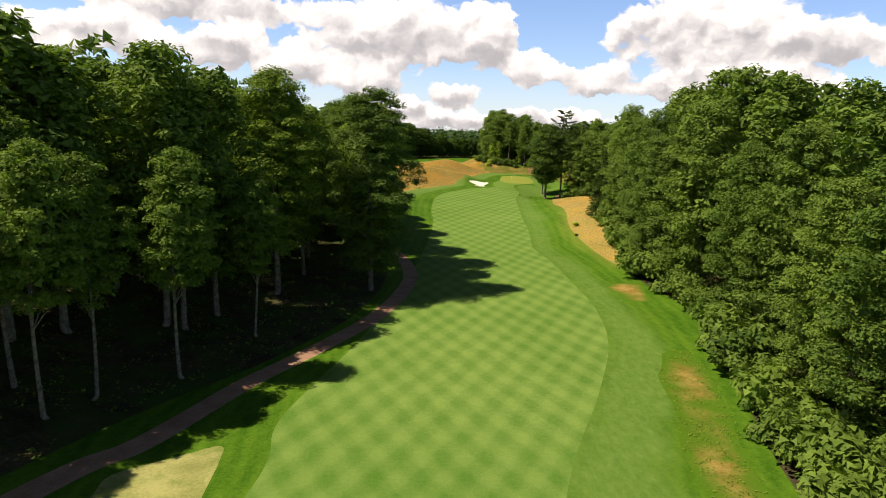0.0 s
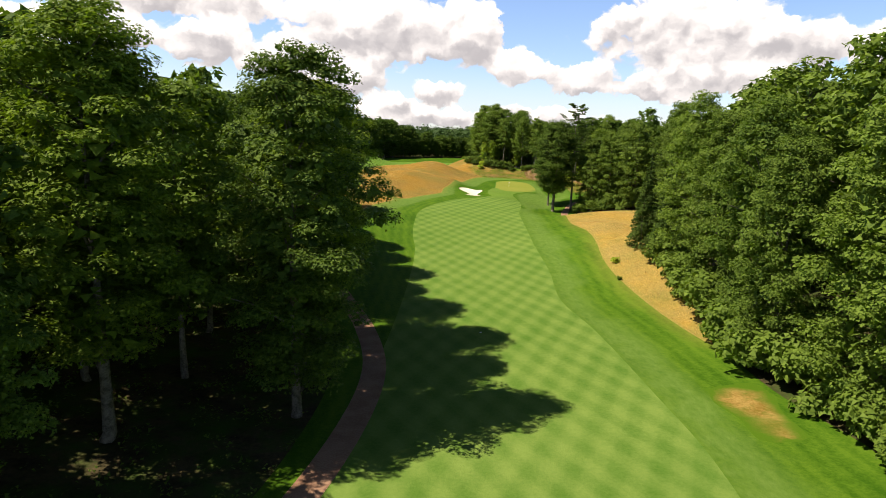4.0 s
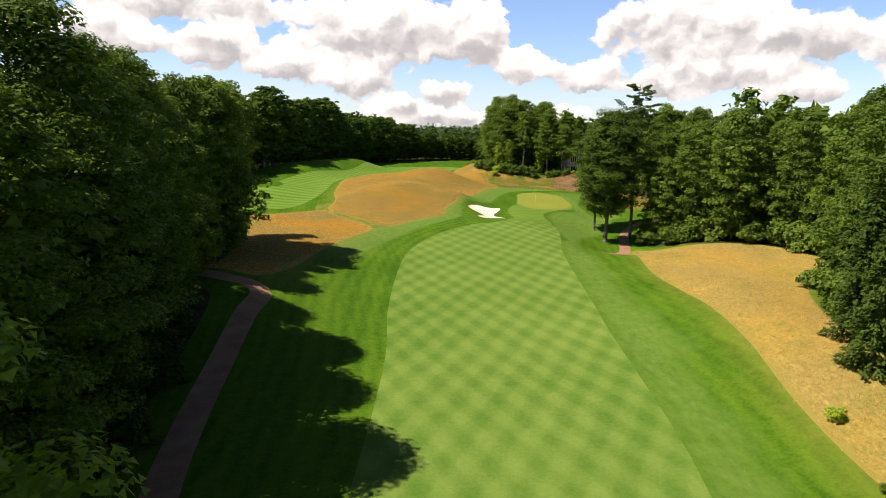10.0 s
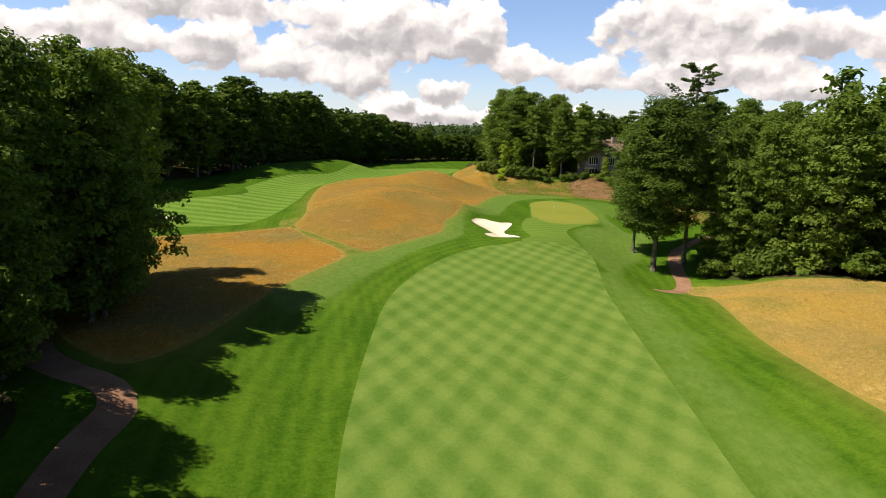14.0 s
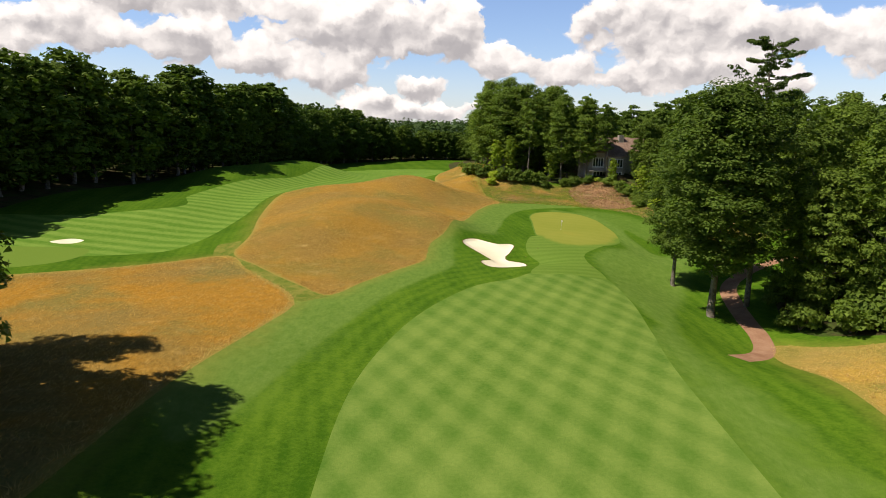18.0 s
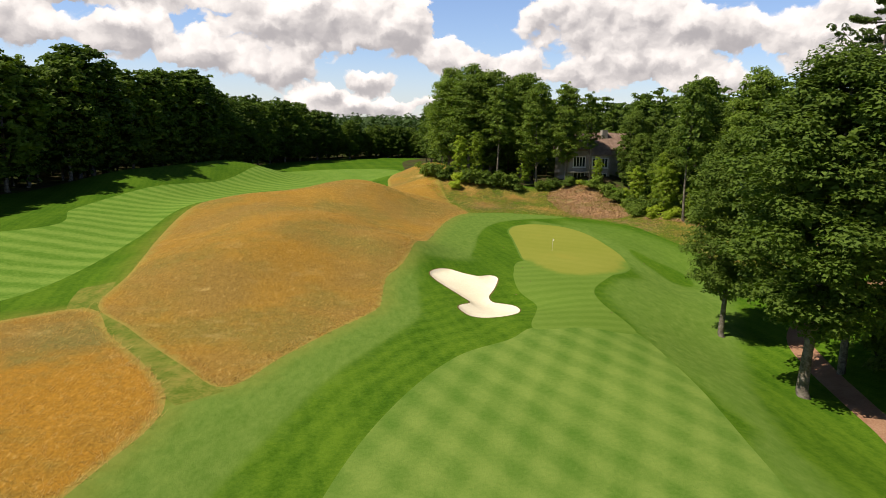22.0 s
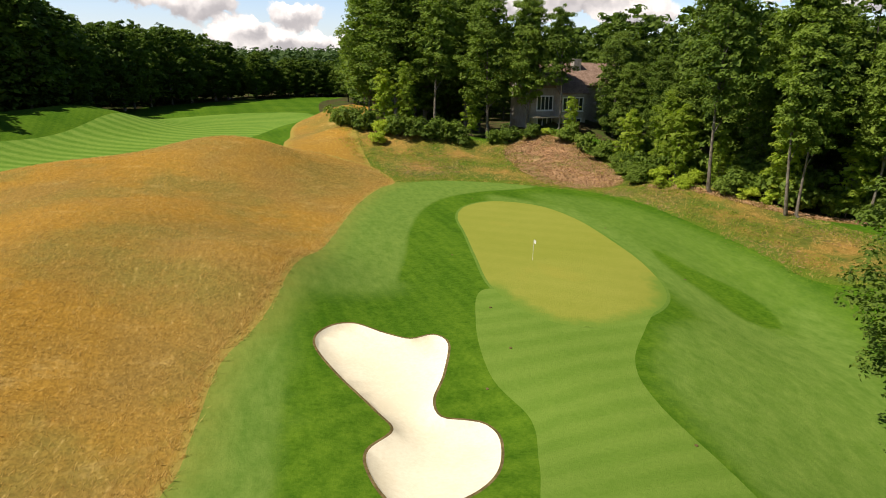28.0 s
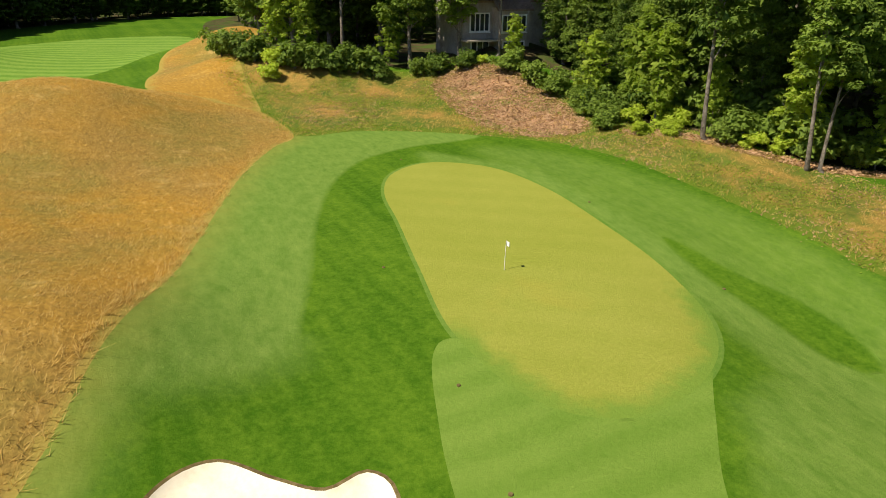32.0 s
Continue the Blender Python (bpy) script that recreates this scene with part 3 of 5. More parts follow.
COLLAR_L = GREEN_L + 0.3 * (lambda t: np.stack([t[:, 1], -t[:, 0]], 1) / np.linalg.norm(t, axis=1)[:, None])(np.roll(GREEN_L, 1, axis=0) - np.roll(GREEN_L, -1, axis=0))
OUTER_L = smooth_loop([(-15, -6), (-13.8, -2), (-12, 4), (-10, 12), (-6.5, 21), (-2, 27), (4, 30), (9, 30.5), (13, 32), (7, 36.5), (0, 39), (-7, 39), (-12, 33), (-17, 22), (-23, 2), (-27, -11), (-30, -17), (-31, -29), (-36, -36), (-44, -48),
                       (-48.5, -54), (-49, -62), (-51, -71), (-54, -79), (-50, -88), (-47, -84), (-44.5, -76), (-41, -64), (-35.5, -49), (-30, -39.5), (-25.5, -32), (-24.5, -24), (-23, -10), (-19, -7.5)])
SURROUND_L = smooth_loop([(10, 27), (17, 23), (21, 13), (23, 0), (23.5, -11), (20, -21), (13, -22), (11.5, -5), (12, 10)])
STRIP_L = smooth_loop([(14, 1), (15.3, -4), (17.5, -8.5), (17.8, -12), (16.3, -15), (14.3, -13.5), (13.8, -9), (13, -4)])
HALO_R = smooth_loop([(3.5, 25.5), (9, 23), (13, 14), (13.2, 3), (12.8, -4), (13.6, -10), (14.5, -15), (17, -17), (21, -12), (17, -24), (11, -36), (3, -50), (-1.5, -60), (-2.5, -48), (-1, -33), (-0.5, -26), (0.8, -21), (5, -16), (9.8, -10)])
FAIR_LEFT = [(-60, -310), (-54.5, -275), (-55, -262), (-50, -238), (-45, -205), (-41.5, -170), (-39.5, -135), (-40, -115), (-39.5, -95), (-38, -78), (-34, -63), (-29, -52), (-23, -43.5), (-17, -39.5), (-13.5, -36)]
FAIR_RIGHT = [(-2, -36), (-2.5, -48), (-5, -62), (-7.5, -75), (-9.5, -95), (-11, -113), (-12, -124), (-13.5, -149), (-15.5, -168), (-14, -184), (-13.5, -205), (-13.5, -220), (-16, -237), (-22, -255), (-30, -276), (-38, -310)]
FAIR_L = smooth_loop(FAIR_LEFT + [(-8, -35.5)] + FAIR_RIGHT)
APRON_L = smooth_loop([(-13.5, -36.4), (-11.5, -30), (-10, -25), (-11, -20), (-9.8, -13), (-7, -6.5), (-2, -10), (4, -11), (8, -10), (3, -16), (-0.8, -21), (-2, -26), (-2, -36.4), (-8, -36)], 0.6)
SEMI_L = smooth_loop([(-30, -276), (-22, -255), (-16, -237), (-13.5, -220), (-13.5, -205), (-14, -184), (-15.5, -168), (-13.5, -149), (-12, -124), (-11, -113), (-9.5, -95), (-7.5, -75), (-5, -62),
                      (-1.5, -60), (-2.5, -80), (-4.5, -100), (-6, -126), (-9, -150), (-11, -170), (-9.5, -185), (-8, -203), (-8.5, -235), (-14, -255), (-24, -280)])
TEE_L = smooth_loop([(-66, -273.5), (-62, -270.2), (-59, -268.2), (-58.3, -271), (-57.9, -276), (-57.4, -284), (-61, -286), (-66.5, -284), (-66, -277)], 0.8)
FESCUE_A = smooth_loop([(-60.5, -26), (-60, -15), (-63, 5), (-64, 25), (-62, 42), (-56, 56), (-46, 64), (-35, 68), (-26, 67), (-20, 62), (-13, 54), (-9, 50), (-7, 38), (-10, 33), (-15, 22), (-21, 2),
                        (-25, -11), (-28, -17), (-29, -24), (-30, -29), (-35, -36), (-39, -42), (-43, -48.5), (-47.5, -43.5), (-55, -33.5)])
FESCUE_B = smooth_loop([(-62.2, -26.7), (-56.2, -35.2), (-49.8, -44.7), (-46.8, -52.5), (-48.6, -62), (-50.8, -71), (-53, -80), (-54.8, -91), (-56, -103), (-58.5, -110.5), (-63, -108.5), (-69, -101), (-75, -92), (-82, -82), (-120, -75), (-120, -48), (-95, -40), (-76, -33)])
FESCUE_F = smooth_loop([(-21.5, 63), (-22.5, 78), (-21, 92), (-20, 106), (-15, 118), (-4, 121), (2, 112), (-4, 99), (-8, 86), (-9, 68), (-9, 50), (-13, 54)])
FESCUE_C = smooth_loop([(10, -61), (18, -66), (34, -72), (36, -90), (24, -105), (14, -125), (8, -145), (6, -165), (3, -180), (0, -190), (-2, -178), (-3.2, -160), (-2.8, -148), (-0.8, -135), (0.8, -122), (1.4, -110), (3.6, -92), (6, -78)])
FESCUE_D = smooth_loop([(-6.8, -203.8), (-4, -203), (-1.4, -202.4), (-0.8, -206), (-2, -210), (-2.4, -215), (-5, -216), (-7.4, -215.5), (-7.2, -211), (-8, -207.5)])
FESCUE_E = smooth_loop([(-9.8, -241), (-6.4, -240), (-6.6, -247), (-8, -254), (-10.4, -262), (-12.6, -270), (-13.8, -278), (-17, -290), (-22, -290), (-18.8, -277), (-17.8, -268), (-15, -259), (-13.6, -250), (-11.4, -245)])
MULCH_L = smooth_loop([(17, 56), (25, 55), (28.5, 46), (29, 38), (25.5, 28.5), (19, 28.5), (15.5, 35), (15, 46)])
MULCH_R = ribbon([(27.5, 25), (31, 20), (35, 13), (41, 7), (52, 1)], 2.6)
BANK_L = smooth_loop([(-9, 50), (-7, 38), (0, 38.5), (7, 36), (13, 32), (19, 26), (22, 18), (23.5, 8), (24.5, -2), (25, -10), (32, -14), (42, -5), (38, 10), (34, 20), (31, 30), (33, 45), (24, 57), (10, 63), (0, 68), (-8, 88), (-14, 80)])
FAIR2_L = smooth_loop([(-84, 14), (-86, 34), (-82, 52), (-74, 75), (-67, 93), (-61, 125), (-55, 152), (-36, 170), (-17, 172), (-11, 156), (-15, 136), (-22, 118), (-32, 96), (-45, 80), (-58, 66), (-66, 35), (-67, 10), (-70, -17), (-80, -25), (-115, -28), (-120, 0)])
WOOD_L = smooth_loop([(-80, -330), (-76, -285), (-69, -262), (-60, -246), (-53, -230), (-49.5, -212), (-49, -196), (-52, -182), (-57, -168), (-60, -150), (-61, -130), (-63, -118), (-72, -112), (-82, -100), (-88, -90), (-140, -85), (-260, -120), (-260, -330)], 3)
WOOD_L2 = smooth_loop([(-160, -60), (-122, -20), (-114, 30), (-98, 75), (-85, 108), (-77, 145), (-73, 190), (-62, 215), (-38, 240), (-14, 262), (10, 268), (30, 330), (-60, 400), (-260, 300), (-300, 0), (-260, -60)], 4)
WOOD_R = smooth_loop([(15, -58), (22, -65), (36, -74), (38, -92), (26, -106), (16, -126), (10, -146), (7, -166), (5, -180), (1, -190), (0, -205), (2, -220), (-2, -238), (-6, -255), (-11, -275), (-15, -310), (160, -310), (160, -10), (70, -8), (50, -20), (26, -38), (20, -45)], 3)
WOOD_B = smooth_loop([(0, 70), (10, 65), (24, 58), (35, 46), (32, 30), (35, 18), (43, 7), (62, -2), (150, 0), (150, 330), (20, 330), (8, 262), (-6, 220), (-10, 120), (-6, 92)], 3)
PATH_L = ribbon([(-78, -300), (-70, -275), (-66, -268), (-61, -254), (-55, -242), (-49, -228), (-45.3, -212), (-44.3, -198), (-46.5, -184), (-50, -172), (-53.4, -160), (-55.4, -147), (-56.4, -134), (-56.8, -123.5), (-56.4, -117.3), (-58.4, -114.4), (-62.5, -112.6), (-67.5, -107.5), (-74.5, -96), (-82, -86)], 2.75)
PATH_R = ribbon([(2.5, -67.5), (8, -63), (10.5, -58), (12, -52), (15, -43), (17.5, -36.5), (22, -32.5), (30, -28), (40, -23), (60, -18)], 2.4)

TRAIL_L = ribbon([(-44.5, -50.5), (-49.5, -44), (-56, -34.8), (-61.5, -26.5), (-63, -18)], 4.0)
LIP_L = widened(BUNKER_L, 0.17)
SOFT = {"fescue_hill": 1.1, "fescue_hollow": 1.4, "fescue_right": 1.4, "fescue_far_mound": 1.4, "bare_patch": 2.2, "fescue_strip": 4.0, "bank": 6.0, "mulch_slope": 4.5, "mulch_strip": 1.5, "putting_green": 3.0}
ZONES = (  # first found wins
    ("bunker", BUNKER_L, SAND, "white sand bunker with a mown lip", "bunker"), ("bunker_lip", LIP_L, LIP, "dark soil lip round the bunker", "bunker"), ("far_bunker", BUNKER2_L, SAND, "small white sand bunker beside far fairway", "bunker"),
    ("far_green", GREEN2_L, GREEN, "neighbouring putting green", "golf green"),
    ("putting_green", GREEN_L, GREEN, "yellowish closely mown putting green", "golf green"),
    ("cart_path_left", PATH_L, ASPHALT, "brown asphalt cart path curving beside the woods", "path"), ("cart_path_right", PATH_R, ASPHALT, "pale asphalt cart path winding under the trees", "path"),
    ("approach", APRON_L, APRON, "striped short turf in front of the green", "turf"),
    ("green_collar", COLLAR_L, COLLAR, "short fringe turf round the putting green", "turf"),
    ("fairway", FAIR_L, FAIRWAY, "mown fairway with a diamond stripe pattern", "fairway"),
    ("tee", TEE_L, TEE, "pale dry mown tee beside the path", "turf"),
    ("fescue_hill", FESCUE_A, FESCUE, "mound of golden dry fescue grass", "grassland"), ("fescue_hollow", FESCUE_B, FESCUE_DULL, "golden and brown dry grass hollow", "grassland"),
    ("fescue_far_mound", FESCUE_F, FESCUE, "far mound of orange dry grass", "grassland"),
    ("fescue_right", FESCUE_C, FESCUE_PALE, "strip of golden dry grass beside the trees", "grassland"), ("bare_patch", FESCUE_D, SOIL, "small dry patch by the wood's edge", "grassland"),
    ("fescue_strip", FESCUE_E, SOIL, "dry grass strip at the wood's edge", "grassland"), ("mulch_slope", MULCH_L, MULCH, "slope of pale brown wood mulch", "slope"), ("mulch_strip", MULCH_R, MULCH, "strip of wood mulch along the wood's edge", "slope"), ("bank", BANK_L, BANK, "grassy bank of green and straw behind the green", "bank"),
    ("grass_trail", TRAIL_L, TRAIL, "thin olive grass trail between the dry grass mounds", "trail"),
    ("far_fairway", FAIR2_L, FAIRWAY_B, "neighbouring fairway with mowing stripes", "fairway"),
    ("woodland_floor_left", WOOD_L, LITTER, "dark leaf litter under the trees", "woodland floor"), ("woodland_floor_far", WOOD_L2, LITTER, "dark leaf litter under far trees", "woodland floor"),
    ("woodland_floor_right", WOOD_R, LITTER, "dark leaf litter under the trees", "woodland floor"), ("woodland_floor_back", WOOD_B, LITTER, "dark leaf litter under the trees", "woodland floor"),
)


def mesh_of(name, verts, faces, material, smooth=False):
    me = bpy.data.meshes.new(name)
    me.from_pydata([tuple(v) for v in verts], [], [tuple(f) for f in faces])
    if material:
        me.materials.append(material)
    if smooth:
        me.polygons.foreach_set("use_smooth", np.ones(len(me.polygons), bool))
    me.update()
    return me


def build_ground():
    from mathutils.geometry import delaunay_2d_cdt
    rng = np.random.default_rng(3)
    pts = []

    def fill(x0, x1, y0, y1, step, hole=None):
        gx, gy = np.meshgrid(np.arange(x0, x1, step), np.arange(y0, y1, step))
        p = np.stack([gx.ravel(), gy.ravel()], 1) + rng.uniform(-0.25, 0.25, (gx.size, 2)) * step
        if hole:
            p = p[~((p[:, 0] > hole[0]) & (p[:, 0] < hole[1]) & (p[:, 1] > hole[2]) & (p[:, 1] < hole[3]))]
        pts.append(p)
    fill(-50, 32, -62, 46, 1.3)
    fill(-130, 60, -320, 150, 3.0, (-50, 32, -62, 46))
    fill(-320, 240, -420, 420, 14.0, (-130, 60, -320, 150))
    fill(-2600, 2600, -1200, 3600, 120.0, (-320, 240, -420, 420))
    verts, edges = [tuple(p) for p in np.vstack(pts)], []
    lip = BUNKER_L + (BUNKER_L.mean(0) - BUNKER_L) * 0.035
    for loop in [z[1] for z in ZONES] + [lip, STRIP_L, widened(STRIP_L, 0.35), widened(STRIP_L, -0.35), OUTER_L, widened(OUTER_L, 0.3), widened(OUTER_L, -0.3)]:
        k = len(verts)
        verts += [tuple(p) for p in loop]
        edges += [(k + i, k + (i + 1) % len(loop)) for i in range(len(loop))]
    out = delaunay_2d_cdt([Vector(v) for v in verts], edges, [], 0, 1e-4)
    xy, tris = np.array([tuple(v) for v in out[0]]), np.array(out[2])
    z = height(xy[:, 0], xy[:, 1])
    for loop in (BUNKER_L, BUNKER2_L):
        box = (np.abs(xy - loop.mean(0)) < 16).all(1)
        d = np.zeros(len(xy))
        d[box] = to_edge(loop, xy[box, 0], xy[box, 1]) * inside(loop, xy[box, 0], xy[box, 1])
        z = z - 0.3 * np.clip(d / 0.3, 0, 1) - 0.35 * np.clip((d - 0.3) / 3, 0, 1)
    v3 = np.column_stack([xy, z])
    mid = xy[tris].mean(1)
    a, b = xy[tris[:, 1]] - xy[tris[:, 0]], xy[tris[:, 2]] - xy[tris[:, 0]]
    turn = a[:, 0] * b[:, 1] - a[:, 1] * b[:, 0]
    tris[turn < 0] = tris[turn < 0][:, ::-1]
    owner = np.full(len(tris), -1)
    for i, zone in enumerate(ZONES):
        free = owner < 0
        hit = inside(zone[1], mid[free, 0], mid[free, 1])
        owner[np.where(free)[0][hit]] = i
    lane = np.zeros(len(xy))
    near = (np.abs(xy[:, 0] + 20) < 60) & (xy[:, 1] > -310) & (xy[:, 1] < 60)
    px, py = xy[near, 0], xy[near, 1]
    for loop, soft, strength in ((OUTER_L, 0.6, 1.0), (SEMI_L, 1.2, 0.85), (SURROUND_L, 3.0, 0.6), (HALO_R, 1.4, 0.85), (STRIP_L, 0.5, -1.0)):
        d = to_edge(loop, px, py) * np.where(inside(loop, px, py), 1, -1)
        # the mown border of the outer turf is crisp along the green and fades elsewhere
        if loop is OUTER_L:
            soft = np.where((py > -4) & (px > -18), 0.6, np.where(py < -18, 1.4, 3.5))
        u = np.clip(d / soft + 0.5, 0, 1)
        lane[near] = np.clip(lane[near] + strength * u * u * (3 - 2 * u), 0, 1)
    for i in range(-1, len(ZONES)):
        mine = tris[owner == i]
        used, back = np.unique(mine, return_inverse=True)
        name, material, label, category = ("ground", ROUGH, "green rough turf over rolling ground", "ground") if i < 0 else (ZONES[i][0], *ZONES[i][2:])
        me = mesh_of(name, v3[used].tolist(), back.reshape(-1, 3).tolist(), material, True)
        if i < 0:
            me.attributes.new("lane", "FLOAT", "POINT").data.foreach_set("value", lane[used].astype(np.float32))
            off = np.full(len(xy), 18.0)
            off[near] = to_edge(FAIR_L, px, py)
            dry = np.zeros(len(xy))
            dry[near] = 0.6 * np.clip(1 - np.minimum(np.minimum(to_edge(FESCUE_A, px, py), to_edge(FESCUE_B, px, py)), to_edge(FESCUE_C, px, py)) / 2.4, 0, 1)
            me.attributes.new("dry", "FLOAT", "POINT").data.foreach_set("value", dry[used].astype(np.float32))
            me.attributes.new("off", "FLOAT", "POINT").data.foreach_set("value", np.minimum(off, 18)[used].astype(np.float32))
        if name in SOFT:
            d = to_edge(ZONES[i][1], xy[used, 0], xy[used, 1]) / SOFT[name]
            if name == "putting_green":
                d = np.maximum(d, np.clip((xy[used, 1] + 7) / 4, 0, 1))
            me.attributes.new("edge", "FLOAT", "POINT").data.foreach_set("value", np.clip(d, 0, 1).astype(np.float32))
        tagged(new(name, me), label, category, kind="structure")


build_ground()

# ---- trees ----


def tube(path, radii, sides=7):
    """Vertices and faces of a tapered limb along a line of points."""
    verts, faces = [], []
    for k, (p, r) in enumerate(zip(path, radii)):
        t = (Vector(path[min(k + 1, len(path) - 1)]) - Vector(path[max(k - 1, 0)])).normalized()
        u = t.orthogonal().normalized()
        w = t.cross(u)
        for i in range(sides):
            a = 2 * math.pi * i / sides
            verts.append(Vector(p) + (u * math.cos(a) + w * math.sin(a)) * r)
    for k in range(len(path) - 1):
        for i in range(sides):
            a, b = k * sides + i, k * sides + (i + 1) % sides
            faces.append((a, b, b + sides, a + sides))
    return verts, faces


def sprays(rng, centres, radii, count, size, up=0.7, flat=0.62, core=0.07):
    """Leaves over the shells of many clumps, thickest on their upper sides, with large sprays added inside to block
    light.
    """
    c = rng.choice(len(centres), count, p=radii ** 2 / (radii ** 2).sum())
    d = rng.normal(size=(count, 3))
    d[:, 2] = np.abs(d[:, 2]) * 1.1 - 0.35
    d /= np.linalg.norm(d, axis=1)[:, None]
    deep = np.arange(count) < count * core
    reach = np.where(deep, rng.uniform(0.0, 0.3, count), rng.uniform(0.62, 1.08, count))
    p = centres[c] + d * (radii[c] * reach)[:, None] * (1, 1, flat)
    nrm = d * 0.9 + rng.normal(size=(count, 3)) * 0.42 + (0, 0, up)
    nrm /= np.linalg.norm(nrm, axis=1)[:, None]
    t = np.cross(nrm, rng.normal(size=(count, 3)))
    t /= np.linalg.norm(t, axis=1)[:, None]
    s = np.cross(nrm, t)
    k = (np.where(deep, np.maximum(size * 2.0, 0.6 * radii[c]), size) * rng.uniform(0.55, 1.35, count))[:, None]
    v = np.stack([p + t * k * 0.6 - nrm * k * 0.1, p - t * k * 0.4 + s * k * 0.44, p - t * k * 0.4 - s * k * 0.44], 1).reshape(-1, 3)
    return v, np.arange(count * 3).reshape(-1, 3)


def raw_mesh(name, v, f, material):
    me = bpy.data.meshes.new(name)
    me.vertices.add(len(v))
    me.vertices.foreach_set("co", np.asarray(v, np.float32).ravel())
    me.loops.add(len(f) * 3)
    me.loops.foreach_set("vertex_index", np.asarray(f, np.int32).ravel())
    me.polygons.add(len(f))
    me.polygons.foreach_set("loop_start", np.arange(len(f), dtype=np.int32) * 3)
    me.materials.append(material)
    me.update(calc_edges=True)
    return me


def crown_plan(rng, tall, wide, base, clumps):
    """Centres and radii of a crown's leaf clumps."""
    clumps = int(clumps * 1.9)
    mid, half = (base + 1) / 2 * tall, (1 - base) / 2 * tall
    k = np.arange(clumps)
    zz = 1 - 2 * (k + 0.5) / clumps
    ring = np.sqrt(1 - zz * zz) ** 0.7
    a = k * 2.39996 + rng.uniform(-0.4, 0.4, clumps)
    depth = np.where(k % 4 > 0, rng.uniform(0.55, 1.0, clumps), rng.uniform(0.1, 0.55, clumps)) * (1 - 0.25 * np.maximum(zz, 0))
    lobe = 1 + 0.22 * np.sin(a * 2 + zz * 5) * np.sin(a * 3 - zz * 4 + 1)
    c = np.stack([wide * ring * depth * lobe * np.cos(a), wide * ring * depth * lobe * np.sin(a), mid + half * zz * 0.94 + rng.uniform(-0.9, 0.9, clumps)], 1)
    return c, wide * rng.uniform(0.11, 0.29, clumps)


def build_tree(seed, tall, wide, base, clumps, leaves, size, leaf, lean=0.4, slim=1.0, limbs=5, name="deciduous_tree", flat=0.74, core=0.02):
    """A broadleaf tree standing at the origin: root empty, trunk, limbs and crown."""
    rng = np.random.default_rng(seed)
    centres, radii = crown_plan(rng, tall, wide, base, clumps)
    root = new(name)
    line = [(0, 0, -0.6)] + [(lean * math.sin(2.1 * u + seed), lean * math.cos(1.7 * u + seed), tall * u * 0.9) for u in (0.02, 0.15, 0.3, 0.45, 0.6, 0.8, 1.0)]
    r0 = 0.0105 * tall * slim
    tv, tf = tube(line, [r0 * 1.5, r0 * 1.25, r0, r0 * 0.85, r0 * 0.7, r0 * 0.5, r0 * 0.3, r0 * 0.08])
    hs, xs, ys = [q[2] for q in line], [q[0] for q in line], [q[1] for q in line]
    order = rng.permutation(len(centres))
    for n, c in enumerate(centres[order[: limbs + 10]]):
        zb = max(base * tall * 0.8, c[2] - rng.uniform(2, 5))
        x0, y0 = np.interp(zb, hs, xs), np.interp(zb, hs, ys)
        m = ((x0 + c[0]) / 2, (y0 + c[1]) / 2, zb + (c[2] - zb) * 0.62)
        v, f = tube([(x0, y0, zb), m, tuple(c)], [r0 * 0.38, r0 * 0.24, r0 * 0.06], 5)
        if n < limbs:
            limb = new("limb", mesh_of("limb", v, f, BARK, True))
            limb.parent = root
        else:
            tf += [tuple(i + len(tv) for i in q) for q in f]
            tv += v
    trunk = new("trunk", mesh_of("trunk", tv, tf, BARK, True))
    trunk.parent = root
    v, f = sprays(rng, centres, radii, leaves, size, 0.7, flat, core)
    # dense foliage close round the trunk, added deep inside the crown to block light
    heart = np.linspace(base + 0.12, 0.86, 9)
    full = wide * 0.62 * np.sqrt(np.maximum(1 - ((heart - (base + 1) / 2) / ((1 - base) / 2)) ** 2, 0.05))
    v2, f2 = sprays(rng, np.stack([0 * heart, 0 * heart, heart * tall], 1), full, 200 + leaves // 40, max(0.8, size * 1.6), 0.7, 1.0, 0.0)
    v, f = np.vstack([v, v2]), np.vstack([f, f2 + len(v)])
    crown = new("crown", raw_mesh("crown", v, f, leaf))
    crown.parent = root
    return root


